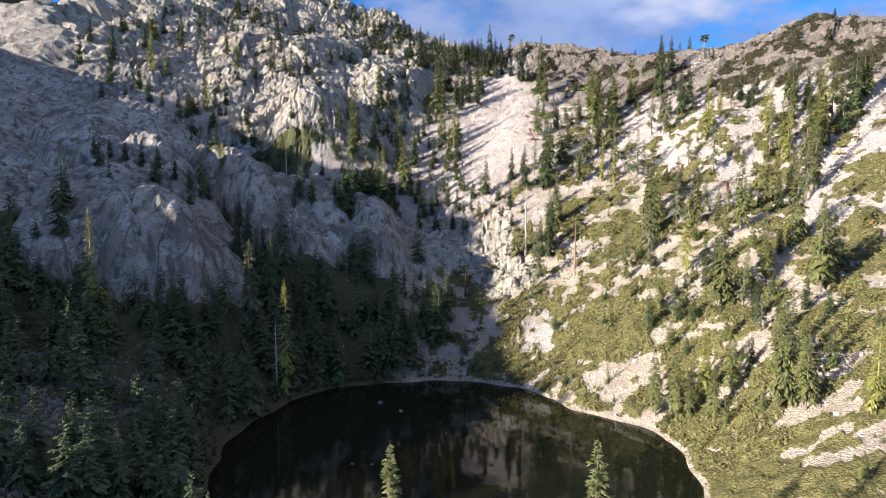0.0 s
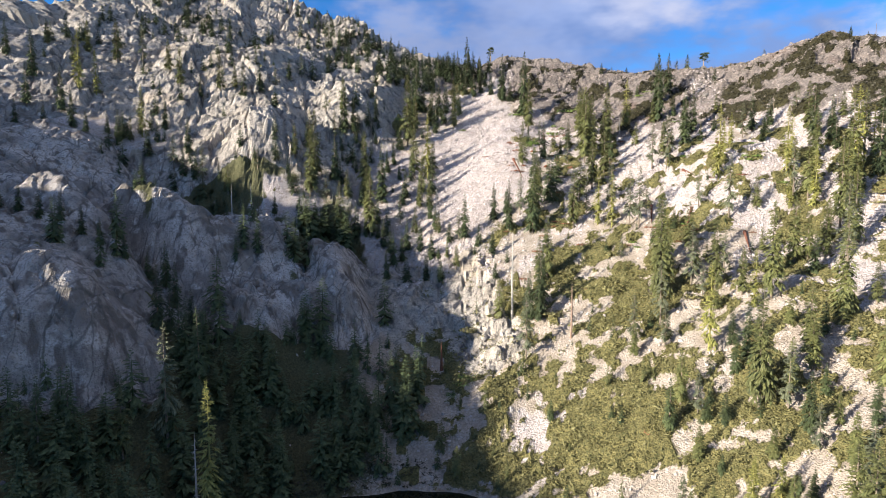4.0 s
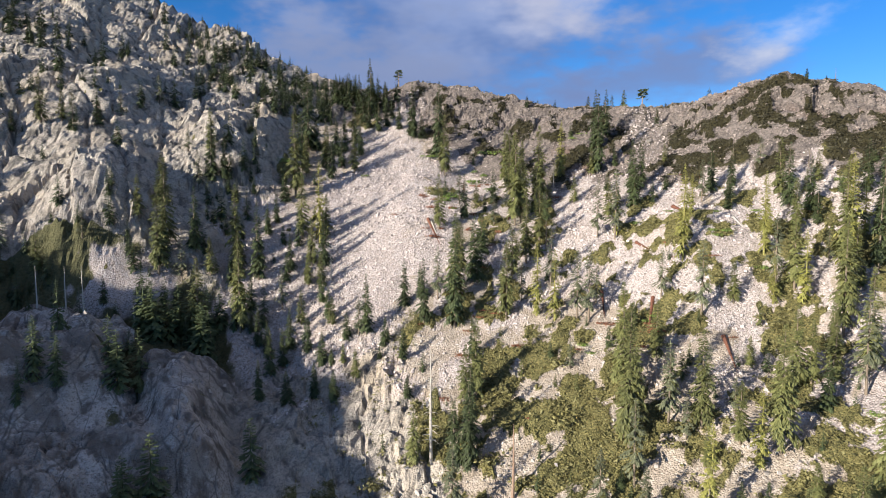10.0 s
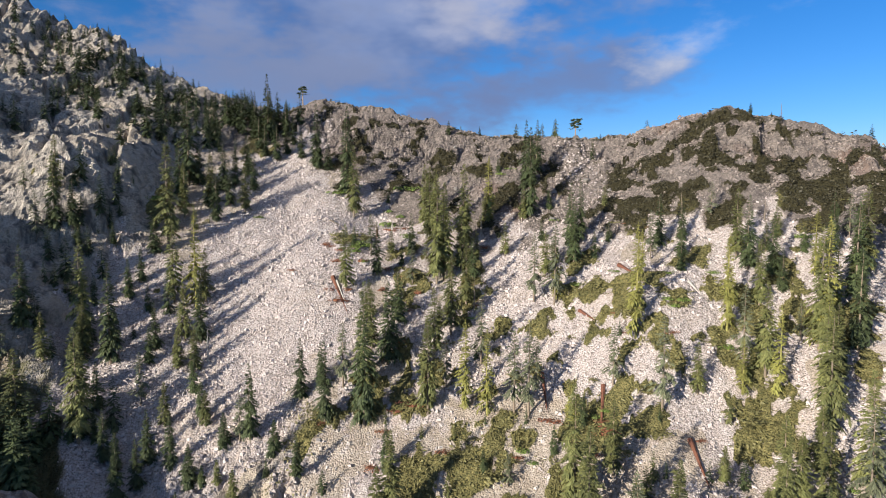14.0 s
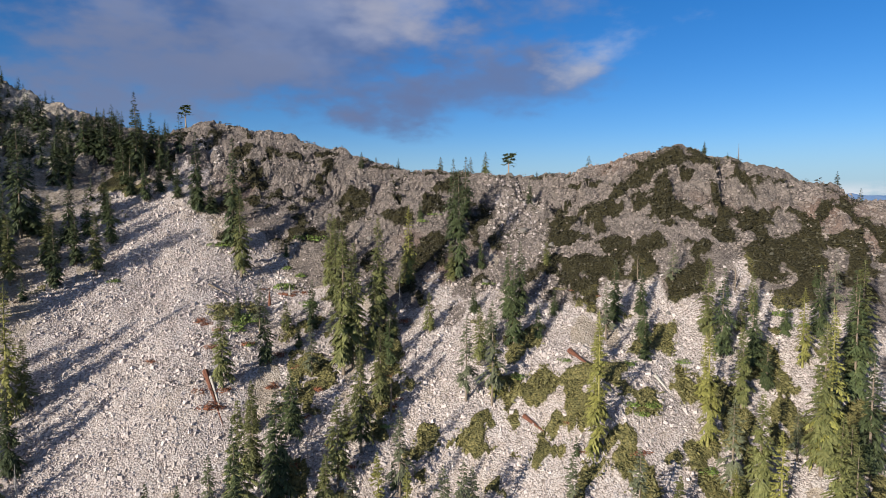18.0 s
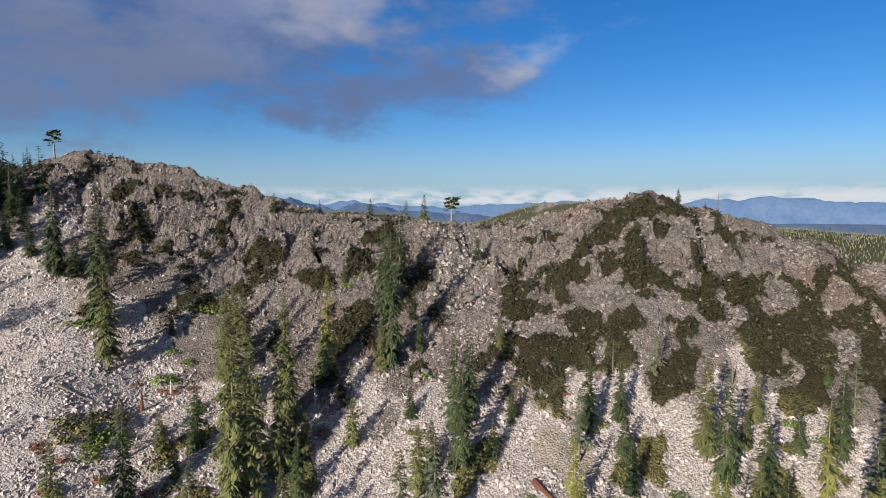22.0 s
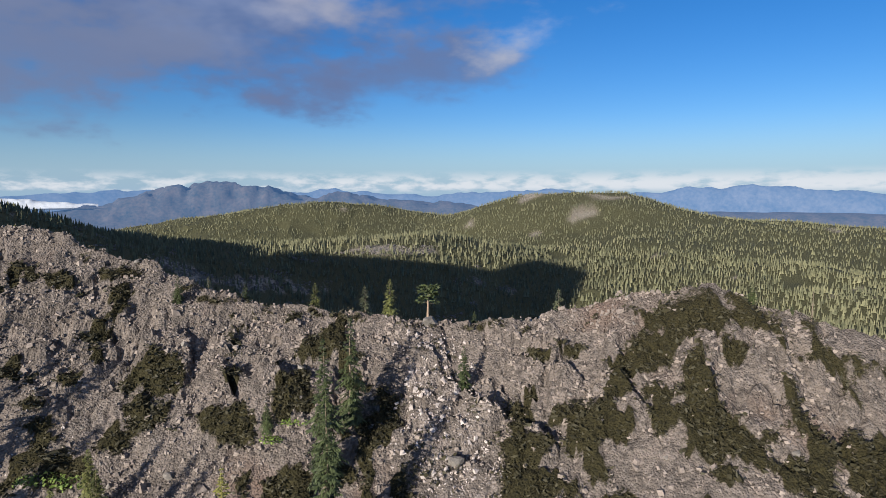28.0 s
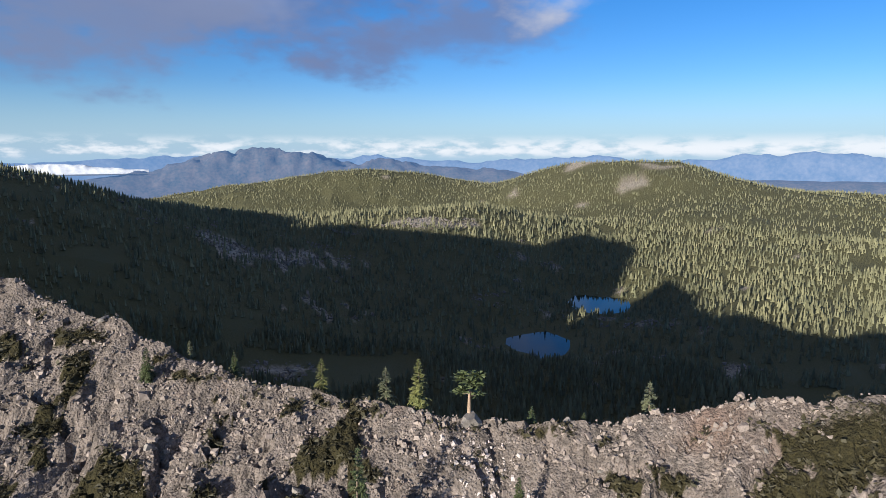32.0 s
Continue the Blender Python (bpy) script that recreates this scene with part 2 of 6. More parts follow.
def land(x, y, detail=True):
    """Height of the ground."""
    x, y, dl, dc, hc, ins, s = land_parts(x, y)
    inn = LAKE_Z + (hc - LAKE_Z) * s
    # the benches, domes and gullies of the cirque wall
    for cx, cy, rx, ry, turn, amp in FORMS:
        inn = inn + amp * mound(x, y, cx, cy, rx, ry, turn) * ease(0, 25, dl)
    inn = np.where(dl < 0, LAKE_Z + np.maximum(dl * 0.35, -9), inn)
    out_base = country(x, y)
    out = out_base + (hc - out_base) * np.exp(-dc / 105.0)
    out = out + shade_spur(x, y, out) * ease(0, 40, dc)
    h = np.where(ins, inn, out)
    if detail:
        h = h + relief(x, y, dl, dc, ins, s)
    return h


FORMS = [  # x, y, half widths, turn, height: domes, benches and gullies of the wall
    (-78, 226, 34, 24, 10, 19), (-48, 252, 20, 16, 0, 11), (-108, 172, 30, 28, 0, 5), (-30, 238, 15, 16, 0, 7),
    (111, 243, 16, 20, 0, 8), (115, 214, 20, 22, 0, -7), (88, 142, 22, 25, 0, 5), (8, 214, 16, 30, 0, -4), (40, 300, 18, 26, -20, 6),
    (62, 325, 12, 20, -30, -5), (-88, 354, 40, 36, 0, 24), (-76, 234, 14, 12, 0, 6), (-20, 366, 18, 22, 0, 8), (-40, 312, 22, 16, 0, -5), (105, 325, 14, 14, 0, 4), (-5, 262, 10, 16, 0, -5),
    (-90, 226, 36, 6, 145, -11), (-41, 246, 24, 3.5, 122, -7), (-14, 236, 30, 6, 100, -5), (-100, 192, 26, 17, -35, 5), (-64, 238, 16, 14, 0, 5), (-125, 222, 26, 18, 145, 6),
    (-77, 178, 20, 15, 20, 17), (-50, 207, 14, 12, 0, 17), (-24, 222, 12, 12, 0, 12), (-109, 224, 18, 13, 0, 15), (-91, 239, 11, 9, 0, 15), (-68, 302, 19, 19, 0, 20), (-40, 309, 13, 15, 0, 8), (-31, 342, 13, 17, 0, 12),
]


def cliffs(x, y, s):
    """How much of the wall is bare granite cliff (left of the main scree)."""
    bare = np.clip(ease(4, -30, x - 0.12 * (y - 260) + 16 * fbm(x, y, 30, 2, 55)) * ease(0.14, 0.26, s), 0, 1)
    bare = np.maximum(bare, faces_of_rock(x, y))
    return bare * (1 - 0.95 * ease(0.3, 0.5, talus(x, y) + 0.3 * fbm(x, y, 9, 2, 58)))


def faces_of_rock(x, y):
    """1 on the bare fronts of the great domes above the lake."""
    m = np.maximum(mound(x, y, -83, 177, 26, 19, 25), np.maximum(mound(x, y, -57, 214, 25, 15, 15), mound(x, y, -25, 224, 13, 13)))
    return ease(0.34, 0.5, np.maximum(m, mound(x, y, -106, 226, 24, 15)) + 0.25 * fbm(x, y, 12, 3, 59))


def talus(x, y):
    """Pale rubble between the cliffs and the main scree, and on the bench under the peak."""
    return np.maximum(mound(x, y, -8, 288, 19, 36, 8), np.maximum(mound(x, y, -127, 301, 24, 8, 10), 0.8 * mound(x, y, -50, 282, 16, 8, 20)))


def crags(x, y):
    """Rocky steps on the sunny side, beside the gully."""
    return np.clip(mound(x, y, 21, 234, 9, 22, -8) + 0.8 * mound(x, y, 27, 214, 8, 9) + 0.9 * mound(x, y, 2, 246, 15, 22), 0, 1)


DOMES = [  # x, y, half widths, turn, height of the big granite domes
    (-97, 190, 36, 31, 20, 17), (-69, 234, 20, 25, 15, 5), (-45, 229, 18, 23, 25, 7), (-23, 238, 13, 20, 10, 7), (-136, 258, 34, 38, 0, 16), (4, 243, 12, 20, -5, 7), (-112, 238, 16, 20, 0, 8), (-62, 262, 22, 12, 0, 8),
]


def domes(x, y):
    """Rounded granite domes that meet in sharp clefts."""
    wx, wy = x + 7 * fbm(x, y, 18, 3, 5), y + 7 * fbm(x, y, 18, 3, 6)
    top = 0.0 * x
    for cx, cy, rx, ry, turn, amp in DOMES:
        c, s = math.cos(radians(turn)), math.sin(radians(turn))
        u, v = (wx - cx) * c + (wy - cy) * s, -(wx - cx) * s + (wy - cy) * c
        top = np.maximum(top, amp * np.sqrt(np.maximum(0, 1 - (u / rx) ** 2 - (v / ry) ** 2)))
    return top


def slab_joints(x, y):
    """1 in the overgrown clefts between the domes."""
    return ease(3.0, 0.8, domes(x, y) + 3 * fbm(x, y, 5, 2, 57)) * ease(295, 265, y + 0.25 * x)


def relief(x, y, dl, dc, ins, s):
    wall = cliffs(x, y, s) * ease(2, 20, dl) * ins
    top = ease(0.82, 0.93, s) * ins * (1 - wall)
    near = ease(560, 330, np.hypot(x - 60, y - 240)) * ease(1, 15, dl)
    slab = ease(285, 250, y + 0.25 * x)
    wx, wy = x + 9 * fbm(x, y, 22, 2, 5), y + 9 * fbm(x, y, 22, 2, 6)
    v0, e0, d0 = cells(wx, wy * 0.8, 27.0, 13)
    v1, e1, d1 = cells(wx, wy * 0.75 + 0.25 * x, 21.0, 21)
    v2, e2, d2 = cells(wx, wy, 8.0, 31)
    v3, e3, d3 = cells(x, y, 3.2, 41)
    ang = np.arctan2(y - LAKE[1], x - LAKE[0])
    rib = fbm(ang * 150 + 6 * fbm(x, y, 15, 2, 69), s * 30, 8, 3, 65)
    dome0, dome1 = np.sqrt(np.maximum(0, 1 - d0 ** 2)), np.sqrt(np.maximum(0, 1 - d1 ** 2))
    smooth = domes(x, y) - 5.0 + 0.9 * rib + 1.4 * v2 - 1.5 * ease(0.08, 0, e2) + 0.8 * v3 - 0.6 * ease(0.12, 0, e3) + 1.6 * fbm(x, y * 0.5, 3.5, 3, 67) + 0.35 * fbm(x, y, 1.6, 1, 68)
    crag = crags(x, y)
    v4, e4, d4 = cells(x + 1.5 * fbm(x, y, 4, 2, 8), y, 1.7, 47)
    rough = 2.4 * rib + 5.5 * (dome0 - 0.7) + 3.0 * (dome1 - 0.7) + 5.5 * v0 + 3.2 * v1 + 1.5 * v2 + 0.9 * v3 + 0.35 * v4 - 2.2 * ease(0.10, 0.0, e1) - 1.0 * ease(0.12, 0, e2) - 0.6 * ease(0.16, 0, e3)
    h = wall * (slab * smooth + (1 - slab) * rough)
    edge = ease(0, 16, dc)
    h = h + crag * ins * (2.2 * v1 + 2.6 * v2 + 1.8 * v3 - 1.2 * ease(0.15, 0, e2) - 0.6 * ease(0.2, 0, e3))
    h = h + top * (3.0 * v1 + 2.8 * v2 + 1.5 * v3 + 0.4 * v4 - 1.3 * ease(0.15, 0, e2) - 0.5 * ease(0.2, 0, e3)) * (0.35 + 0.65 * edge)
    h = h + near * (3.0 * fbm(x, y, 40, 3, 1) * edge + 0.8 * fbm(x, y, 6, 3, 7)) * (1 - 0.6 * wall)
    return h

# ---- materials ----
MATS = {}


def mat(name, col_a, col_b, scale, rough=0.85, bump=0.3, metal=0.0, fine=6.0, rand=0.12):
    """A surface of two colours at two scales of noise, with relief, varied from piece to piece."""
    if name in MATS:
        return MATS[name]
    m = bpy.data.materials.new(name)
    MATS[name] = m
    m.use_nodes = True
    nt = m.node_tree
    N, L = nt.nodes, nt.links
    bsdf = N["Principled BSDF"]
    geo = N.new("ShaderNodeNewGeometry")
    big, small = N.new("ShaderNodeTexNoise"), N.new("ShaderNodeTexNoise")
    big.inputs["Scale"].default_value, small.inputs["Scale"].default_value = scale, scale * fine
    big.inputs["Detail"].default_value, small.inputs["Detail"].default_value = 4, 5
    for n in (big, small):
        L.new(geo.outputs["Position"], n.inputs["Vector"])
    ramp = N.new("ShaderNodeMapRange")
    ramp.inputs["From Min"].default_value, ramp.inputs["From Max"].default_value = 0.35, 0.65
    add = N.new("ShaderNodeMath")
    add.operation = "MULTIPLY_ADD"
    add.inputs[1].default_value = 0.5
    half = N.new("ShaderNodeMath")
    half.operation = "MULTIPLY"
    half.inputs[1].default_value = 0.5
    L.new(big.outputs[0], half.inputs[0])
    L.new(small.outputs[0], add.inputs[0])
    L.new(half.outputs[0], add.inputs[2])
    L.new(add.outputs[0], ramp.inputs["Value"])
    mix = N.new("ShaderNodeMix")
    mix.data_type = "RGBA"
    mix.inputs[6].default_value, mix.inputs[7].default_value = (*col_a, 1), (*col_b, 1)
    L.new(ramp.outputs[0], mix.inputs[0])
    info = N.new("ShaderNodeObjectInfo")
    vary = N.new("ShaderNodeMapRange")
    vary.inputs["To Min"].default_value, vary.inputs["To Max"].default_value = 1 - rand, 1 + rand
    isl = N.new("ShaderNodeMath")
    isl.operation = "ADD"
    L.new(info.outputs["Random"], isl.inputs[0])
    L.new(geo.outputs["Random Per Island"], isl.inputs[1])
    vary.inputs["From Max"].default_value = 2.0
    L.new(isl.outputs[0], vary.inputs["Value"])
    hsv = N.new("ShaderNodeHueSaturation")
    L.new(vary.outputs[0], hsv.inputs["Value"])
    L.new(mix.outputs[2], hsv.inputs["Color"])
    L.new(hsv.outputs[0], bsdf.inputs["Base Color"])
    bsdf.inputs["Roughness"].default_value, bsdf.inputs["Metallic"].default_value = rough, metal
    if bump:
        b = N.new("ShaderNodeBump")
        b.inputs["Strength"].default_value, b.inputs["Distance"].default_value = bump, 0.3 / scale / fine
        L.new(small.outputs[0], b.inputs["Height"])
        L.new(b.outputs[0], bsdf.inputs["Normal"])
    return m


def ground_mat():
    m = bpy.data.materials.new("mountain_ground")
    m.use_nodes = True
    nt = m.node_tree
    N, L = nt.nodes, nt.links
    bsdf = N["Principled BSDF"]
    bsdf.inputs["Roughness"].default_value = 0.95
    bsdf.inputs["Specular IOR Level"].default_value = 0.2
    geo = N.new("ShaderNodeNewGeometry")

    def tex(scale, detail=5, rough=0.6):
        n = N.new("ShaderNodeTexNoise")
        n.inputs["Scale"].default_value, n.inputs["Detail"].default_value, n.inputs["Roughness"].default_value = scale, detail, rough
        L.new(geo.outputs["Position"], n.inputs["Vector"])
        return n.outputs[0]

    def span(v, a, b):
        r = N.new("ShaderNodeMapRange")
        r.inputs["From Min"].default_value, r.inputs["From Max"].default_value = a, b
        L.new(v, r.inputs["Value"])
        return r.outputs[0]

    def blend(f, a, b):
        mx = N.new("ShaderNodeMix")
        mx.data_type = "RGBA"
        L.new(f, mx.inputs[0])
        for k, c in ((6, a), (7, b)):
            if isinstance(c, tuple):
                mx.inputs[k].default_value = (*c, 1)
            else:
                L.new(c, mx.inputs[k])
        return mx.outputs[2]

    za, zb = N.new("ShaderNodeAttribute"), N.new("ShaderNodeAttribute")
    za.attribute_name, zb.attribute_name = "zone_a", "zone_b"
    sa, sb = N.new("ShaderNodeSeparateColor"), N.new("ShaderNodeSeparateColor")
    L.new(za.outputs["Color"], sa.inputs[0])
    L.new(zb.outputs["Color"], sb.inputs[0])
    fine, mid, big = tex(1.6, 6, 0.7), tex(0.22, 5), tex(0.035, 4)
    vor = N.new("ShaderNodeTexVoronoi")
    vor.inputs["Scale"].default_value = 0.9
    L.new(geo.outputs["Position"], vor.inputs["Vector"])
    soil = blend(span(mid, 0.35, 0.65), (0.36, 0.30, 0.24), (0.52, 0.45, 0.38))
    soil = blend(span(fine, 0.4, 0.7), soil, (0.23, 0.18, 0.13))
    vor2 = N.new("ShaderNodeTexVoronoi")
    vor2.inputs["Scale"].default_value = 2.6
    L.new(geo.outputs["Position"], vor2.inputs["Vector"])
    scree = blend(span(vor2.outputs["Color"], 0.1, 0.9), (0.37, 0.31, 0.28), (0.57, 0.50, 0.465))
    scree = blend(span(vor.outputs["Color"], 0.55, 0.95), scree, (0.56, 0.505, 0.475))
    scree = blend(span(vor2.outputs["Distance"], 0.5, 0.85), scree, (0.20, 0.165, 0.145))
    scree = blend(span(big, 0.55, 0.75), scree, (0.44, 0.36, 0.29))
    rock = blend(span(mid, 0.35, 0.65), (0.33, 0.288, 0.243), (0.54, 0.475, 0.396))
    rock = blend(span(fine, 0.45, 0.7), rock, (0.17, 0.16, 0.15))
    rock = blend(span(big, 0.5, 0.66), rock, (0.42, 0.35, 0.27))
    drip, mp = N.new("ShaderNodeTexNoise"), N.new("ShaderNodeMapping")
    mp.inputs["Scale"].default_value = (1, 1, 0.16)
    drip.inputs["Scale"].default_value, drip.inputs["Detail"].default_value = 0.32, 6
    L.new(geo.outputs["Position"], mp.inputs["Vector"])
    L.new(mp.outputs[0], drip.inputs["Vector"])
    rock = blend(span(drip.outputs[0], 0.52, 0.68), rock, (0.105, 0.098, 0.09))
    crack, warp, push = N.new("ShaderNodeTexVoronoi"), N.new("ShaderNodeTexNoise"), N.new("ShaderNodeVectorMath")
    crack.feature = "DISTANCE_TO_EDGE"
    crack.inputs["Scale"].default_value, warp.inputs["Scale"].default_value = 0.07, 0.09
    warp.inputs["Detail"].default_value = 5
    push.operation = "MULTIPLY_ADD"
    push.inputs[1].default_value = (16, 16, 16)
    L.new(geo.outputs["Position"], warp.inputs["Vector"])
    L.new(warp.outputs["Color"], push.inputs[0])
    L.new(geo.outputs["Position"], push.inputs[2])
    L.new(push.outputs[0], crack.inputs["Vector"])
    line = N.new("ShaderNodeMath")
    line.operation = "MULTIPLY"
    L.new(span(crack.outputs["Distance"], 0.05, 0.01), line.inputs[0])
    L.new(span(fine, 0.36, 0.5), line.inputs[1])
    faint = N.new("ShaderNodeMath")
    faint.operation = "MULTIPLY"
    faint.inputs[1].default_value = 0.45
    L.new(line.outputs[0], faint.inputs[0])
    rock = blend(faint.outputs[0], rock, (0.09, 0.084, 0.075))
    stain = tex(0.05, 5, 0.65)
    slab = blend(span(stain, 0.38, 0.62), (0.235, 0.205, 0.176), (0.53, 0.475, 0.425))
    slab = blend(span(drip.outputs[0], 0.50, 0.62), slab, (0.17, 0.142, 0.12))
    slab = blend(span(mid, 0.54, 0.66), slab, (0.56, 0.515, 0.47))
    slab = blend(span(fine, 0.48, 0.66), slab, (0.20, 0.175, 0.155))
    for turn, size, dark in (((0.5, 0.3, 0.4), 0.10, 0.085), ((0.2, -0.5, 1.3), 0.22, 0.12)):
        joint, sm = N.new("ShaderNodeTexVoronoi"), N.new("ShaderNodeMapping")
        joint.feature = "DISTANCE_TO_EDGE"
        joint.inputs["Scale"].default_value = size
        sm.inputs["Rotation"].default_value, sm.inputs["Scale"].default_value = turn, (1, 0.4, 0.3)
        soft_push = N.new("ShaderNodeVectorMath")
        soft_push.operation = "MULTIPLY_ADD"
        soft_push.inputs[1].default_value = (3, 3, 3)
        L.new(warp.outputs["Color"], soft_push.inputs[0])
        L.new(geo.outputs["Position"], soft_push.inputs[2])
        L.new(soft_push.outputs[0], sm.inputs["Vector"])
        L.new(sm.outputs[0], joint.inputs["Vector"])
        broken = N.new("ShaderNodeMath")
        broken.operation = "MULTIPLY"
        L.new(span(joint.outputs["Distance"], 0.03, 0.006), broken.inputs[0])
        L.new(span(mid, 0.38, 0.52), broken.inputs[1])
        thin = N.new("ShaderNodeMath")
        thin.operation = "MULTIPLY"
        thin.inputs[1].default_value = 0.65
        L.new(broken.outputs[0], thin.inputs[0])
        slab = blend(thin.outputs[0], slab, (dark, dark * 0.93, dark * 0.82))
    rock = blend(sb.outputs[2], rock, slab)
    brush = blend(span(mid, 0.35, 0.65), (0.13, 0.115, 0.045), (0.24, 0.205, 0.082))
    brush = blend(span(fine, 0.4, 0.65), brush, (0.05, 0.055, 0.022))
    crest = blend(span(mid, 0.35, 0.65), (0.12, 0.10, 0.087), (0.24, 0.198, 0.172))
    crest = blend(span(vor2.outputs["Color"], 0.5, 0.95), crest, (0.225, 0.193, 0.174))
    crest = blend(span(vor.outputs["Distance"], 0.55, 0.9), crest, (0.10, 0.085, 0.075))
    crest = blend(span(big, 0.56, 0.68), crest, (0.19, 0.135, 0.11))
    crest = blend(span(fine, 0.5, 0.72), crest, (0.06, 0.052, 0.046))
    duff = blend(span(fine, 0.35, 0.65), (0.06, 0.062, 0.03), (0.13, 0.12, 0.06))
    high = blend(span(fine, 0.35, 0.65), (0.048, 0.041, 0.018), (0.024, 0.022, 0.011))
    brush = blend(sb.outputs[0], brush, high)
    rag, half = N.new("ShaderNodeMath"), N.new("ShaderNodeMath")
    rag.operation, half.operation = "ADD", "SUBTRACT"
    L.new(mid, rag.inputs[0])
    L.new(fine, rag.inputs[1])
    L.new(rag.outputs[0], half.inputs[0])
    half.inputs[1].default_value = 1.0

    def edged(f):
        """A cover's weight with a crisp, ragged edge."""
        n = N.new("ShaderNodeMath")
        n.operation = "MULTIPLY_ADD"
        n.inputs[1].default_value = 0.75
        L.new(half.outputs[0], n.inputs[0])
        L.new(f, n.inputs[2])
        return span(n.outputs[0], 0.36, 0.62)

    col = soil
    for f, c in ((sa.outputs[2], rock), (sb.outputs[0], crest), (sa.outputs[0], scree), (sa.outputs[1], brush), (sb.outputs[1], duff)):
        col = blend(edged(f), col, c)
    L.new(col, bsdf.inputs["Base Color"])
    lump = N.new("ShaderNodeMath")
    lump.operation = "MULTIPLY_ADD"
    lump.inputs[1].default_value = -0.55
    L.new(vor2.outputs["Distance"], lump.inputs[0])
    L.new(mid, lump.inputs[2])
    hgt = N.new("ShaderNodeMath")
    hgt.operation = "ADD"
    L.new(fine, hgt.inputs[0])
    L.new(lump.outputs[0], hgt.inputs[1])
    b = N.new("ShaderNodeBump")
    b.inputs["Strength"].default_value, b.inputs["Distance"].default_value = 0.9, 0.6
    L.new(hgt.outputs[0], b.inputs["Height"])
    L.new(b.outputs[0], bsdf.inputs["Normal"])
    return m


def water_mat():
    m = bpy.data.materials.new("lake_water")
    m.use_nodes = True
    nt = m.node_tree
    b = nt.nodes["Principled BSDF"]
    b.inputs["Base Color"].default_value = (0.012, 0.014, 0.008, 1)
    b.inputs["Roughness"].default_value = 0.04
    b.inputs["IOR"].default_value = 1.33
    n, geo, bp = nt.nodes.new("ShaderNodeTexNoise"), nt.nodes.new("ShaderNodeNewGeometry"), nt.nodes.new("ShaderNodeBump")
    n.inputs["Scale"].default_value = 0.7
    bp.inputs["Strength"].default_value, bp.inputs["Distance"].default_value = 0.04, 0.2
    nt.links.new(geo.outputs["Position"], n.inputs["Vector"])
    nt.links.new(n.outputs[0], bp.inputs["Height"])
    nt.links.new(bp.outputs[0], b.inputs["Normal"])
    return m


# ---- ground ----
def spaced(lo, hi, a, b, step, grow=1.07, most=90.0):
    """Lines of a grid, step apart from a to b, wider and wider out to lo and hi."""
    core = list(np.arange(a, b + step, step))
    d, x = step, core[-1]
    while x < hi:
        d = min(d * grow, most)
        x += d
        core.append(x)
    d, x, left = step, a, []
    while x > lo:
        d = min(d * 1.09, 140)
        x -= d
        left.append(x)
    return np.array(left[::-1] + core)


def mesh_from(name, verts, faces, material, smooth=False):
    me = bpy.data.meshes.new(name)
    me.from_pydata(verts, [], faces)
    me.materials.append(material)
    if smooth:
        me.shade_smooth()
    me.update()
    return me


def outcrops(x, y):
    """Bare rock among the far woods and on the hill tops."""
    n = fbm(x, y, 60, 4, 131)
    m = mound(x, y, *away(11, 930), 120, 60, -20) + mound(x, y, *away(17, 1010), 90, 50, 0) + mound(x, y, *away(26, 1180), 130, 45, -10)
    m = m + mound(x, y, *away(36, 1050), 60, 30, 0) + mound(x, y, *away(42.5, 2330), 150, 90, 0) + mound(x, y, *away(49.5, 2240), 150, 80, 0)
    m = m + mound(x, y, *away(46, 1900), 160, 90, 0) * 0.75 + mound(x, y, *away(12, 560), 60, 30, 0) * 0.8
    return 0.62 * ease(0.45, 0.7, m + 1.1 * n + 0.7 * fbm(x, y, 17, 2, 135))


# patches of brush below the crest and on the scree, and bare places in the lower brush: x, y, half widths, turn
BRUSH_HIGH_A = [
    (83.5, 355.8, 4.9, 2.1, 151), (104.8, 341.3, 2.4, 1.6, 88), (104.2, 351.9, 6.2, 1.2, 156), (134, 323.8, 4.9, 1.2, 143), (142.3, 318.6, 7.3, 1.2, 145), (150.9, 310, 2.9, 1.2, 128),
    (108.3, 322.2, 3.9, 3.1, 85), (148.7, 305.6, 4.7, 2.3, 124), (156.7, 291.7, 5.9, 2.4, 121), (145.5, 293.8, 5.2, 2.5, 130), (169.9, 280.2, 4.1, 3.2, 167), (164.6, 291.6, 3.3, 1.2, 119),
    (159, 278.1, 2.9, 1.3, 140), (167.9, 267.6, 4.2, 1.4, 144), (179.4, 260.5, 2.8, 1.7, 175), (163.2, 263.8, 3.7, 2.1, 163), (159.1, 268.3, 1.7, 1.2, 163), (136.6, 295.2, 5.1, 2.6, 141),
]
BRUSH_HIGH_B = [
    (132.6, 291.1, 5.9, 4.3, 132), (125.5, 286.9, 3.5, 3.4, 14), (126.1, 304.6, 4.2, 1.5, 148), (120.2, 301.2, 4.4, 3.3, 70), (105.7, 311.5, 4, 2.8, 144), (140.7, 278, 5.3, 3.4, 135),
    (146.9, 270.8, 4.3, 3.2, 146), (154, 271.5, 2.2, 1.8, 127), (167.9, 255.1, 4.4, 2.4, 167), (154.5, 261.1, 3.4, 2.3, 1), (78.5, 349.6, 3.3, 2.2, 142), (64.1, 358.9, 4.4, 3, 136),
    (61.3, 352, 3.8, 2.2, 142), (72.9, 343.3, 3.7, 1.3, 150), (83.5, 334.7, 3.5, 2, 122), (98.3, 327.1, 5.2, 2.8, 109), (106.8, 344, 3.5, 1.2, 145), (70.4, 335.2, 3.8, 1.3, 150),
]
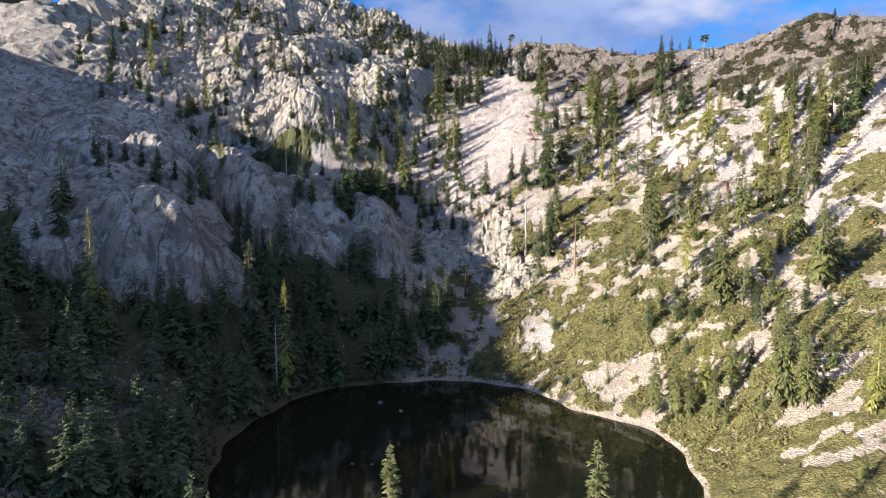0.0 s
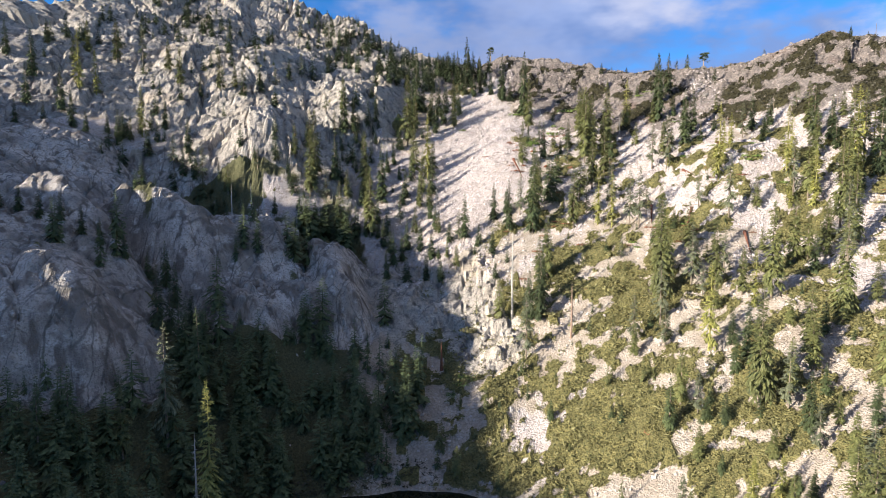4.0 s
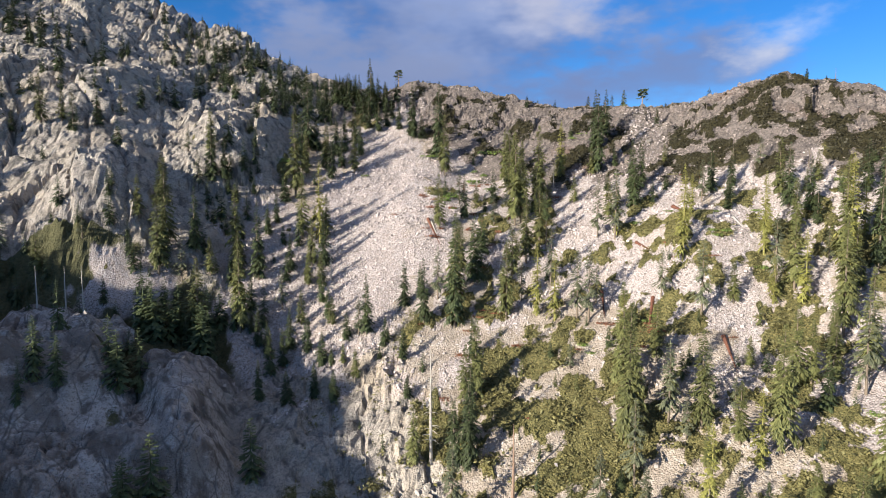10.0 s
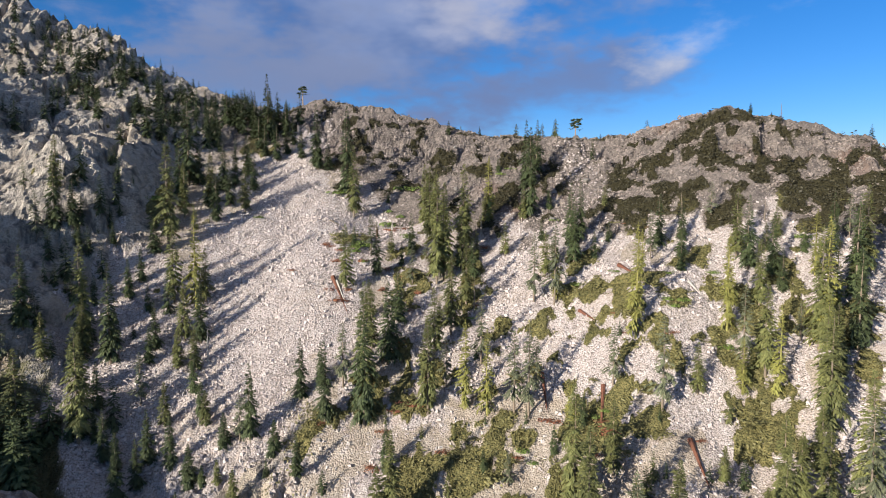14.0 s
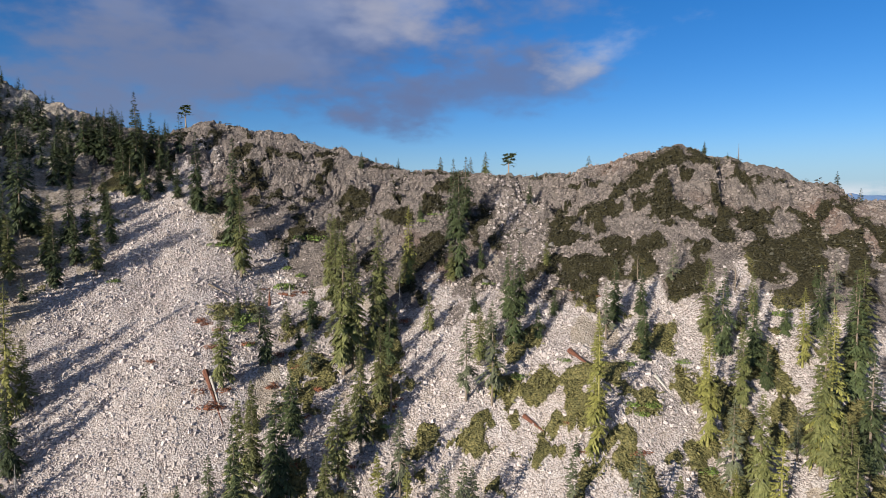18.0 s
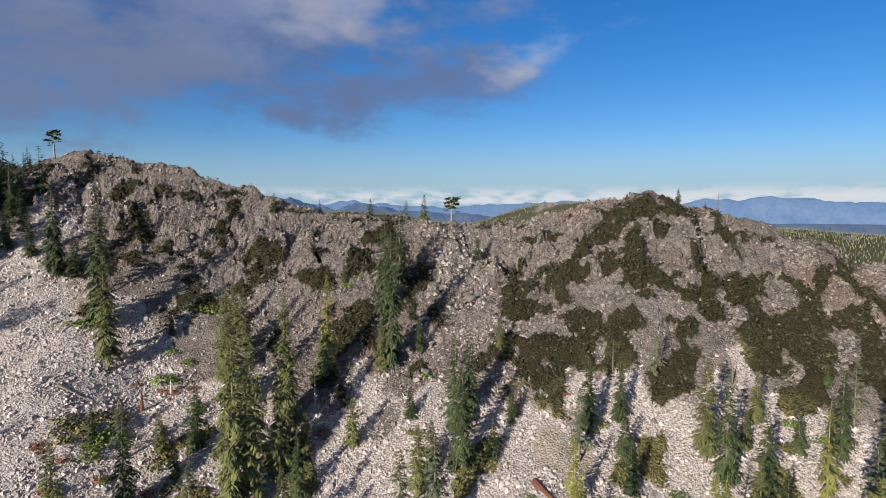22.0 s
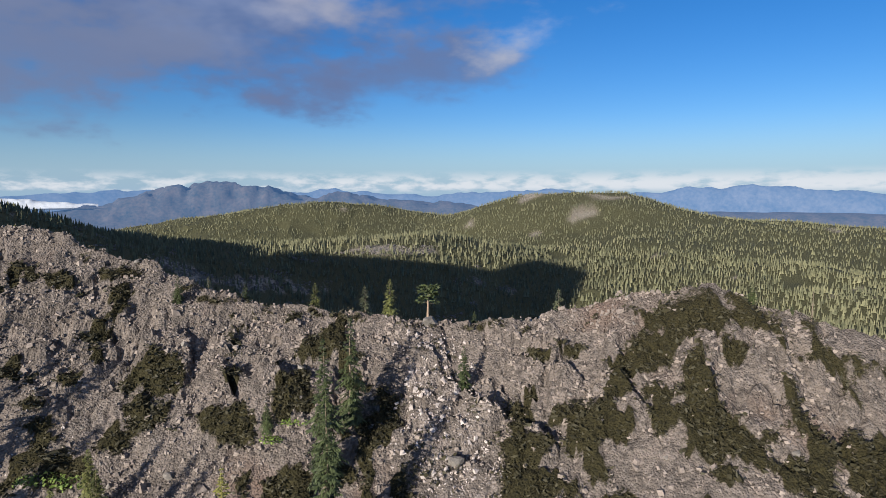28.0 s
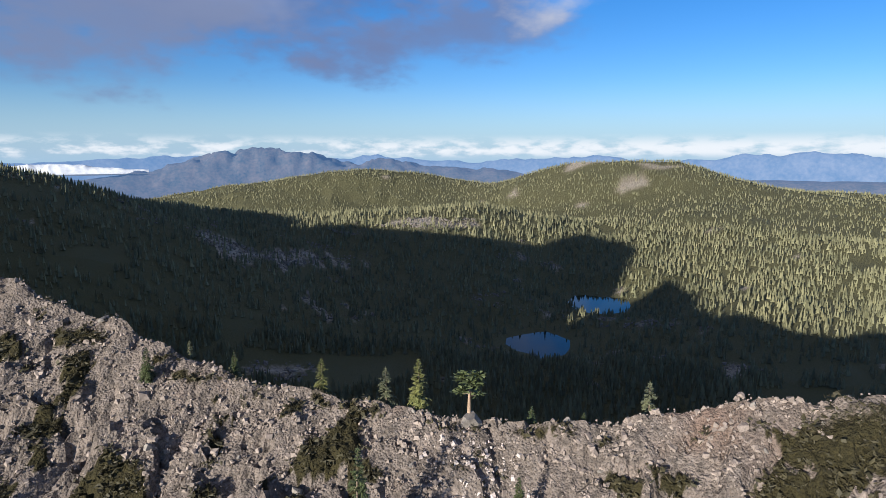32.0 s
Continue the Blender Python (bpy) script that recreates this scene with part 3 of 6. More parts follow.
BRUSH_HIGH_C = [
    (169.8, 262.1, 2, 1.2, 161), (159.7, 290.6, 7.6, 3.8, 114), (176.9, 261.7, 3.8, 1.9, 156), (188.8, 252.7, 3.8, 2.3, 0), (146.1, 290.5, 5.5, 3.1, 123), (140.9, 300.3, 4, 3, 123),
    (135.9, 274.8, 6.9, 4.7, 138), (142.2, 268.9, 6.9, 4.1, 45), (161.3, 265.8, 3.3, 2.8, 13), (161.7, 261.5, 3.7, 2.7, 3), (163.2, 252.1, 6.6, 4.7, 179), (169.9, 245.1, 7, 4.6, 173),
    (176.7, 251.8, 6.2, 2.8, 153), (181.9, 244.9, 6, 3.7, 6), (160.2, 240.8, 5.5, 3.2, 158), (180.2, 239.4, 9, 2.5, 26), (110.7, 321.1, 3.6, 3, 9), (127.4, 301.6, 5.6, 5, 96),
]
BRUSH_HIGH_D = [
    (91.5, 341.8, 9.9, 4, 146), (86, 358.6, 4.5, 3.9, 142), (100.5, 324.6, 5.9, 3.7, 121), (74.1, 335.9, 5.7, 2.9, 140), (80.6, 355.8, 4.6, 1.3, 153), (89.9, 361.3, 2.7, 1.2, 150),
    (99.1, 357, 4, 1.3, 157), (105.3, 348.3, 4, 1.2, 153), (154.2, 301, 4.1, 1.2, 134), (144.3, 301.1, 2.1, 1.4, 140), (71.9, 346.7, 3.3, 1.4, 150), (101.9, 332.5, 4.2, 1.6, 84),
    (133, 306.4, 2.8, 1.7, 146), (138.5, 297.9, 2.3, 1.6, 142), (74.2, 340.6, 2.8, 1.2, 137),
]
BRUSH_MID_A = [
    (97.8, 235.3, 1.9, 1.3, 146), (94.6, 233.7, 3, 1.3, 147), (100.8, 230.8, 2.4, 1.4, 145), (97.8, 225.5, 4, 2.6, 157), (117.9, 218.8, 4, 2.4, 161), (120.3, 227.5, 3.2, 2.3, 1),
    (74, 236.7, 3.5, 2.9, 156), (68.8, 234.3, 3, 2.4, 87), (67.5, 228.2, 3.5, 1.8, 157), (64.7, 223.5, 3.4, 1.8, 147), (72.1, 220.6, 2.4, 2, 108), (52.4, 234.1, 4.9, 4.3, 140),
    (62.3, 236.4, 3.1, 1.7, 69), (116.3, 233.1, 2.5, 1.2, 170), (116.5, 240.7, 2.5, 2.1, 2), (106.8, 270.4, 5.1, 2, 129), (146.7, 218.8, 6.9, 3.8, 38), (139.3, 228.8, 2.9, 2.2, 155),
]
BRUSH_MID_B = [
    (139.6, 210.8, 4.8, 2.7, 40), (113.2, 207.1, 1.5, 1.4, 36), (130.8, 249.9, 3.1, 2.8, 55), (-9.1, 341.2, 4.1, 2.9, 23), (51.8, 338.1, 4, 2.9, 80),
]
BARE_LOW_A = [
    (54.5, 213.3, 4.2, 2.2, 144), (59.3, 227.3, 7.2, 2.1, 146), (72.1, 213.8, 4.5, 1.6, 70), (62.1, 180.7, 4.9, 2.4, 136), (71.5, 179.2, 2.6, 2.1, 108), (98.4, 168.2, 3.8, 1.2, 137), (73.3, 155.9, 5.5, 1.3, 137), (77.6, 145.5, 3.8, 1.3, 125),
    (66.5, 159.5, 4.2, 1.3, 141), (38.6, 207.8, 4, 2.3, 158), (68.2, 146.4, 2.4, 1.2, 142), (75.9, 136, 2, 1.2, 103), (90.1, 145.8, 3.5, 1.6, 58), (68.1, 184.9, 5.7, 1.2, 142), (30.4, 189.7, 8.3, 5.3, 91),
]


def patches(x, y, rows):
    """The strongest of many soft ellipses at each place."""
    x, y = np.atleast_1d(x), np.atleast_1d(y)
    top = np.zeros(x.shape)
    for cx, cy, rx, ry, turn in rows:
        near = (np.abs(x - cx) < 2 * rx) & (np.abs(y - cy) < 2 * rx)
        if near.any():
            top[near] = np.maximum(top[near], mound(x[near], y[near], cx, cy, rx, ry, turn))
    return top


def zones(x, y):
    """Weights of the ground's covers at each place: scree, brush, rock, crest rock, forest floor."""
    x, y, dl, dc, hc, ins, s = land_parts(x, y)
    n3 = fbm(x, y, 13, 3, 113)
    n1, n2, n4 = fbm(x, y, 30, 3, 101), fbm(x, y, 5.5, 3, 111), fbm(x, y, 2.6, 2, 117)
    # stripes that run down the slope
    ang = np.arctan2(y - LAKE[1], x - LAKE[0])
    streak = fbm(ang * 150, s * 60, 7, 3, 141) + 0.4 * n2
    right = ease(-12, 8, x - 0.10 * (y - 260) + 10 * n1)
    rock = np.maximum(cliffs(x, y, s), ease(0.3, 0.6, crags(x, y) + mound(x, y, 2, 246, 16, 20) + 0.5 * n2))
    main = mound(x, y, 36, 318, 27, 75, -26)
    tongue = mound(x, y, 130, 306, 9, 24, -25)
    chute = right * ease(0.36, 0.46, s + 0.20 * n1 + 0.12 * n2) * (1 - 0.2 * ease(0.64, 0.72, s + 0.1 * n1) * ease(60, 80, x)) * ease(0.83, 0.74, s + 0.15 * n1 + 0.10 * n2 + 0.05 * ease(60, 85, x)) * ease(-0.55, -0.3, streak)
    scree = np.maximum(chute, ease(0.28, 0.5, main + 0.3 * n2) * ease(0.985, 0.93, s) * (1 - ease(0.35, 0.6, mound(x, y, 66, 362, 22, 30, -20) + 0.3 * n2)))
    scree = np.maximum(scree, 0.34 * ease(0.3, 0.6, tongue + 0.4 * n2) * ease(1.0, 0.97, s))
    scree = np.maximum(scree, ease(0.3, 0.6, mound(x, y, 36, 183, 10, 16, -30) + 0.5 * n2))
    scree = np.maximum(scree, ease(0.28, 0.5, talus(x, y) + 0.35 * n2))
    rock = np.maximum(rock, ease(0.3, 0.55, mound(x, y, -80, 108, 30, 36, 0) + 0.5 * n2) * ease(1, 6, dl))
    scree = np.maximum(scree, ease(2.2, 0.6, dl + 4 * n2) * ease(-1, 1, dl) * 0.5 * ease(0, 25, x))
    crest = right * ease(0.76, 0.86, s + 0.2 * n1 + 0.1 * n2 + 0.09 * ease(60, 85, x))
    cover = 0.86 * ease(0.47, 0.37, s + 0.15 * n1) + 0.35 * ease(9, 3, dl) * ease(20, 34, x) + 0.40 * ease(105, 145, x - 0.4 * (y - 220)) * ease(0.75, 0.6, s) + 0.12 * ease(0.71, 0.78, s)
    brush = right * ease(-0.02, 0.03, 0.8 * n2 + 0.7 * n3 + 0.4 * streak + 0.5 * n4 - 0.50 * (0.67 - cover)) * ease(0.3, 1.5, dl)
    brush = brush * (1 - ease(0.42, 0.62, patches(x, y, BARE_LOW_A) + 0.7 * n2 + 0.5 * n4))
    rag = 0.5 * n2 + 0.5 * n4
    brush = np.maximum(brush, ease(0.0, 0.10, patches(x, y, BRUSH_HIGH_A + BRUSH_HIGH_B + BRUSH_HIGH_C + BRUSH_HIGH_D) + rag - 0.42 - 0.24 * ease(0.84, 0.92, s)))
    brush = np.maximum(brush, ease(0.40, 0.50, patches(x, y, BRUSH_MID_A + BRUSH_MID_B) + rag))
    brush = brush * (1 - ease(0.22, 0.45, main) * (1 - ease(0.3, 0.5, mound(x, y, 66, 362, 22, 30, -20)))) * (1 - 0.8 * ease(0.3, 0.6, tongue)) * ease(1.02, 0.975, s + 0.03 * n2)
    brush = brush * (1 - 0.85 * ease(0.3, 0.6, crags(x, y) + 0.3 * n2))
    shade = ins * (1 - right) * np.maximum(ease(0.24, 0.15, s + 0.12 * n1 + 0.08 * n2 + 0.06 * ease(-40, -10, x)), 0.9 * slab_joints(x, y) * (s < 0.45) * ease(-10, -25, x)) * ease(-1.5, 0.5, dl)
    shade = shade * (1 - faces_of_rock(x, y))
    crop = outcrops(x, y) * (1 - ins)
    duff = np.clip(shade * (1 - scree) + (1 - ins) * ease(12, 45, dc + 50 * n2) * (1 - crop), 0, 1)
    rock = np.where(ins, rock, crop)
    crest = np.where(ins, crest, ease(60, 20, dc + 50 * n2))
    return [np.clip(k, 0, 1) for k in (np.where(ins, scree, 0), np.where(ins, brush, ease(8, 25, dc + 30 * n2) * ease(70, 40, dc)), rock, crest, duff)]


def build_ground():
    xs = spaced(-4800, 4800, -170, 212, 0.85)
    ys = spaced(-4800, 4800, 105, 430, 0.85)
    gx, gy = np.meshgrid(xs, ys)
    z = land(gx.ravel(), gy.ravel())
    cov = zones(gx.ravel(), gy.ravel())
    cut = (gx.ravel(), gy.ravel(), land_parts(gx.ravel(), gy.ravel())[6])
    fx, fy = gx.ravel(), gy.ravel()
    z = z + cov[1] * 1.3 * (0.35 + vnoise(fx / 1.9, fy / 1.9, 201)) * ease(700, 400, np.hypot(fx, fy - 200))
    z = z + np.maximum(cov[0], cov[3]) * 0.55 * vnoise(fx / 2.4, fy / 2.4, 205) * ease(700, 400, np.hypot(fx, fy - 200))
    verts = np.column_stack([gx.ravel(), gy.ravel(), z])
    nx, ny = len(xs), len(ys)
    i = np.arange(nx * ny).reshape(ny, nx)
    faces = np.column_stack([i[:-1, :-1].ravel(), i[:-1, 1:].ravel(), i[1:, 1:].ravel(), i[1:, :-1].ravel()])
    me = mesh_from("ground", verts.tolist(), faces.tolist(), ground_mat())
    scree, brush, rock, crest, duff = cov
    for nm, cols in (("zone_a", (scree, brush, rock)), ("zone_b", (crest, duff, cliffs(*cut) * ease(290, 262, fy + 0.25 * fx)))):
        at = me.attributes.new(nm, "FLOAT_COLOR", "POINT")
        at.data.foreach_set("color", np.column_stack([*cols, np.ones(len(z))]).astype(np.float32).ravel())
    return tagged(new("ground", me), "steep mountain cirque of pale scree, grey granite and brush", "ground", kind="structure")


ground = build_ground()


def ground_z(x, y):
    return float(land(np.array([x]), np.array([y]))[0])


def water(name, cx, cy, rx, ry, z, label):
    n = 64
    verts = [(cx + rx * math.cos(2 * math.pi * k / n), cy + ry * math.sin(2 * math.pi * k / n), z) for k in range(n)]
    return tagged(new(name, mesh_from(name, verts, [list(range(n))], WATER)), label, "lake", kind="structure")


WATER = water_mat()
water("water", LAKE[0], LAKE[1], LAKE[2] * 1.2, LAKE[3] * 1.2, LAKE_Z, "still dark mountain lake reflecting the slopes")
for _p in (POND_A, POND_B):
    water("pond_water", _p[0], _p[1], 62, 62, POND_Z, "small blue pond among the dark firs")


# ---- trees ----
def conifer_mesh(seed, height, radius, bare, levels, per, tip_droop=0.45, ragged=0.25, sprays=3, fat=1.0):
    """Crown of a conifer of that height as one mesh: whorls of drooping boughs, each of several needle sprays."""
    rnd = random.Random(seed)
    verts, faces = [], []

    def leaf(p, d, side, length, width, droop):
        q = Vector(p) + Vector(d) * length * 0.55 + Vector((0, 0, -droop * length * 0.25))
        e = Vector(p) + Vector(d) * length + Vector((0, 0, -droop * length))
        w = Vector(side) * width
        k = len(verts)
        lift = Vector((0, 0, -width * 0.55))
        verts.extend([tuple(p), tuple(q + w + lift), tuple(e), tuple(q - w + lift)])
        faces.extend([(k, k + 1, k + 2), (k, k + 2, k + 3)])

    total = int(levels * per * 1.15)
    gap = rnd.uniform(0, 50)
    for i in range(total):
        f = ((i + rnd.random()) / total) ** 1.12
        a = i * 2.39996 + rnd.uniform(-0.5, 0.5)
        # thin places and long boughs come in patches round the crown
        patch = noise.noise(Vector((math.cos(a) * 1.1, math.sin(a) * 1.1, f * 9 + gap)))
        if patch < -0.42 + 0.55 * ragged * (1 - 0.5 * f) - 0.12 or rnd.random() < 0.25 * ragged:
            continue
        reach = radius * ((1 - f) ** 0.74 * 0.95 + 0.05) * (1 + 1.25 * ragged * patch)
        if f < 0.15:
            reach *= 0.6 + 2.6 * f
        r = reach * rnd.uniform(0.6, 1.2)
        up = 0.75 * f - 0.42 + rnd.uniform(-0.2, 0.2)
        d = Vector((math.cos(a), math.sin(a), up)).normalized()
        side = Vector((-math.sin(a), math.cos(a), 0))
        z = height * (bare + (1 - bare) * f)
        droop = tip_droop * (1 - 0.8 * f) * rnd.uniform(0.6, 1.3)
        leaf((0, 0, z), d, side, r, (r * 0.10 + 0.005 * height) * fat, droop)
        for k in range(1, sprays):
            g = 0.18 + 0.72 * k / sprays
            base = Vector((0, 0, z)) + d * r * g + Vector((0, 0, -droop * r * g * g))
            for sg in (-1, 1):
                dd = (d * rnd.uniform(0.4, 0.9) + side * sg * rnd.uniform(0.5, 1.0) + Vector((0, 0, rnd.uniform(-0.55, 0.1)))).normalized()
                leaf(base, dd, (d * -0.6 + side * sg * 0.5 + Vector((0, 0, rnd.uniform(-0.4, 0.4)))).normalized(), (r * 0.34 + 0.012 * height) * (1.15 - 0.5 * g) * rnd.uniform(0.6, 1.25), (r * 0.055 + 0.0035 * height) * fat, droop)
    k = len(verts)
    verts.extend([(0.003 * height, 0, height * 0.96), (-0.002 * height, 0.003 * height, height * 0.96), (-0.002 * height, -0.003 * height, height * 0.96), (0, 0, height * 1.03)])
    faces.extend([(k, k + 1, k + 3), (k + 1, k + 2, k + 3), (k + 2, k, k + 3)])
    return verts, faces


def trunk_mesh(seed, height, r, lean=0.0, twigs=0, sides=7):
    """A tapered, slightly bent trunk with dead twigs."""
    rnd = random.Random(seed)
    verts, faces = [], []
    rings = 7
    bx, by = rnd.uniform(-1, 1) * 0.01 * height, rnd.uniform(-1, 1) * 0.01 * height
    for i in range(rings):
        f = i / (rings - 1)
        rr = r * (1 - f) ** 0.8 + 0.02 + (0.25 * r if i == 0 else 0)
        cx, cy = bx * math.sin(3 * f) + lean * height * f * f, by * math.sin(2.4 * f)
        for k in range(sides):
            a = 2 * math.pi * k / sides
            verts.append((cx + rr * math.cos(a), cy + rr * math.sin(a), height * f - (0.9 if i == 0 else 0)))
    for i in range(rings - 1):
        for k in range(sides):
            a, b = i * sides + k, i * sides + (k + 1) % sides
            faces.append((a, b, b + sides, a + sides))
    faces.append(tuple(range((rings - 1) * sides, rings * sides)))
    for _ in range(twigs):
        f = rnd.uniform(0.25, 0.95)
        a, ln = rnd.uniform(0, 6.28), height * 0.09 * (1.1 - f) * rnd.uniform(0.5, 1.3)
        d, w = Vector((math.cos(a), math.sin(a), rnd.uniform(-0.5, 0.3))), 0.03 + r * 0.12
        p = Vector((bx * math.sin(3 * f) + lean * height * f * f, by * math.sin(2.4 * f), height * f))
        e, s2 = p + d * ln, Vector((-math.sin(a), math.cos(a), 0)) * w
        k = len(verts)
        verts.extend([tuple(p + s2), tuple(p - s2), tuple(p + Vector((0, 0, w * 1.6))), tuple(e)])
        faces.extend([(k, k + 1, k + 3), (k + 1, k + 2, k + 3), (k + 2, k, k + 3)])
    return verts, faces


NEEDLE = {
    "green": mat("green_fir_needles", (0.034, 0.05, 0.02), (0.085, 0.105, 0.036), 0.9, 0.7, 0.0, rand=0.5),
    "olive": mat("olive_fir_needles", (0.08, 0.094, 0.03), (0.175, 0.172, 0.056), 0.9, 0.7, 0.0, rand=0.5),
    "lichen": mat("lichened_yellow_green_needles", (0.14, 0.145, 0.035), (0.30, 0.28, 0.07), 0.9, 0.75, 0.0, rand=0.4),
    "far": mat("sunlit_far_needles", (0.09, 0.095, 0.052), (0.18, 0.172, 0.092), 0.012, 0.8, 0.0, rand=0.35),
    "grey": mat("thin_grey_green_needles", (0.085, 0.098, 0.055), (0.17, 0.175, 0.095), 0.9, 0.8, 0.0, rand=0.45),
}
BARK = mat("grey_brown_bark", (0.11, 0.085, 0.06), (0.24, 0.19, 0.14), 2.5, 0.9, 0.5)
BARK_L = mat("lichened_bark", (0.17, 0.17, 0.04), (0.30, 0.26, 0.09), 2.5, 0.9, 0.5)
DEADWOOD = mat("bleached_dead_wood", (0.30, 0.27, 0.23), (0.50, 0.46, 0.40), 2.0, 0.85, 0.4)
REDWOOD = mat("red_rotten_wood", (0.085, 0.032, 0.02), (0.19, 0.075, 0.042), 2.0, 0.9, 0.5)


def part(name, me, parent, label=""):
    ob = new(name, me)
    ob.parent = parent
    if label:
        ob["label"] = label
    return ob


# kind: seed, height, radius, bare share, levels, boughs, needles, bark, label
KINDS = {
    "fir_a": (1, 20, 2.9, 0.16, 38, 7, "olive", BARK, "tall narrow olive-green fir on the rocky slope"),
    "fir_b": (2, 20, 2.7, 0.10, 40, 7, "green", BARK, "dense dark green fir standing on the slope"),
    "fir_c": (3, 20, 3.3, 0.20, 36, 6, "olive", BARK, "broad olive-green fir with ragged boughs"),
    "fir_d": (4, 20, 2.3, 0.12, 36, 6, "lichen", BARK_L, "slender fir coated in yellow-green lichen"),
    "fir_e": (5, 20, 2.7, 0.22, 32, 6, "grey", BARK, "thin grey-green fir with sparse boughs"),
    "fir_f": (6, 20, 3.7, 0.05, 30, 8, "green", BARK, "short bushy dark green fir on the slope"),
}
CROWNS = {}
for _k, _v in KINDS.items():
    _vs, _fs = conifer_mesh(_v[0], _v[1], _v[2] * 1.08, _v[3], _v[4], _v[5], ragged=0.85 if _v[6] in ("grey", "lichen") else 0.65, sprays=5, fat=0.82)
    CROWNS[_k] = (mesh_from("crown", _vs, _fs, NEEDLE[_v[6]]), mesh_from("trunk", *trunk_mesh(_v[0], 19.4, 0.25, twigs=14), _v[7]))


def tree(kind, x, y, height, spread=1.0, group="trees on the cirque slope", z=None):
    crown, trunk = CROWNS[kind]
    root = new("fir_tree")
    root.empty_display_size = 0.5
    part("trunk", trunk, root)
    part("crown", crown, root)
    k = height / 20.0
    root.matrix_world = Matrix.Translation((x, y, ground_z(x, y) - 0.2 if z is None else z)) @ Matrix.Rotation(random.uniform(0, 6.28), 4, "Z") @ Matrix.Diagonal((k * spread, k * spread, k, 1))
    return tagged(root, KINDS[kind][8], "fir tree", group)


def heights(xs, ys):
    return land(np.asarray(xs, float), np.asarray(ys, float))


KEY = {"a": "fir_a", "b": "fir_b", "c": "fir_c", "d": "fir_d", "e": "fir_e", "f": "fir_f"}


def plant(rows, group):
    zs = heights([r[0] for r in rows], [r[1] for r in rows])
    for (x, y, h, k), z in zip(rows, zs):
        slim = max(0.82, min(1.3, (h / 18.0) ** -0.35))
        tree(KEY[k], x, y, h, slim, group, float(z) - 0.3)


# trees that stand apart: x, y, height, kind
GROVE_A = [
    (-89, 150.4, 30.1, "d"), (-82.5, 146.5, 12.8, "d"), (-73.7, 154.5, 16.3, "b"), (-70.1, 159.2, 18.2, "b"), (-67.6, 126.4, 9.8, "e"), (-64.2, 129.5, 16.3, "e"),
    (-62.1, 163.8, 15.9, "a"), (-55.9, 171.7, 29.1, "e"), (-53.1, 183.9, 26.3, "b"), (-43.2, 161.6, 32, "d"), (11.7, 254.1, 6.1, "a"), (14.9, 249, 8.3, "a"),
    (21.6, 252.2, 3.5, "f"), (27.4, 238.9, 5.9, "f"), (27.7, 249.2, 9.1, "b"), (32.5, 206.9, 21.1, "e"), (35.6, 187.3, 5.4, "f"), (35.8, 220.1, 15.7, "b"),
    (38.7, 218.2, 20.8, "b"), (40.3, 223, 18.7, "b"), (41.2, 232.6, 15.8, "c"), (43.1, 254.7, 30.8, "b"), (44.1, 233.3, 21.1, "a"), (45.8, 244.2, 10.4, "b"),
]
GROVE_B = [
    (52, 142.5, 14.6, "c"), (53.9, 150, 9.6, "e"), (56.2, 142.4, 13.3, "c"), (57.3, 251.9, 22.1, "a"), (57.7, 136.4, 12.1, "a"), (58.8, 168.5, 12.1, "b"),
    (60.5, 197.4, 14.1, "e"), (61, 131.5, 12.8, "a"), (61.4, 138.3, 18.4, "d"), (63.2, 172.9, 13.5, "a"), (63.9, 154.1, 4.8, "f"), (64.4, 235.3, 4.7, "f"),
    (64.6, 143.6, 12.4, "d"), (65.5, 249.3, 20.8, "d"), (65.7, 169.3, 9.9, "e"), (65.9, 199.2, 5.5, "f"), (66.4, 190.3, 12.3, "e"), (66.4, 166.4, 6.2, "f"),
    (67.7, 230.4, 7.4, "e"), (69.4, 119.9, 24, "a"), (69.4, 245.6, 19.8, "d"), (69.5, 142.7, 9, "d"), (71, 208.4, 16.8, "a"), (71.2, 206.1, 32, "a"),
]
GROVE_C = [
    (71.9, 141.3, 4, "f"), (72, 115.8, 15.5, "c"), (72.6, 138.1, 6.5, "b"), (74.4, 182.6, 22.8, "d"), (74.6, 242.6, 19.6, "e"), (76.2, 162.5, 27.5, "a"),
    (76.5, 173.4, 10.8, "b"), (76.6, 220.2, 26.1, "a"), (76.7, 215.4, 20.8, "a"), (77.2, 240.5, 20.7, "e"), (77.4, 165.3, 20.9, "b"), (77.5, 131.1, 15.8, "e"),
    (78.7, 128, 11.4, "a"), (79.6, 181.2, 9.9, "b"), (79.9, 205.4, 18.6, "e"), (80, 151.1, 12.9, "b"), (80, 138.3, 10.4, "a"), (80.3, 158.7, 14.6, "e"),
    (81, 200.5, 9.5, "e"), (81.2, 244.8, 13.3, "e"), (81.4, 193.7, 7.7, "a"), (83.6, 210.7, 10.7, "c"), (84, 148.4, 6.8, "a"), (84.5, 235, 8.9, "d"),
]
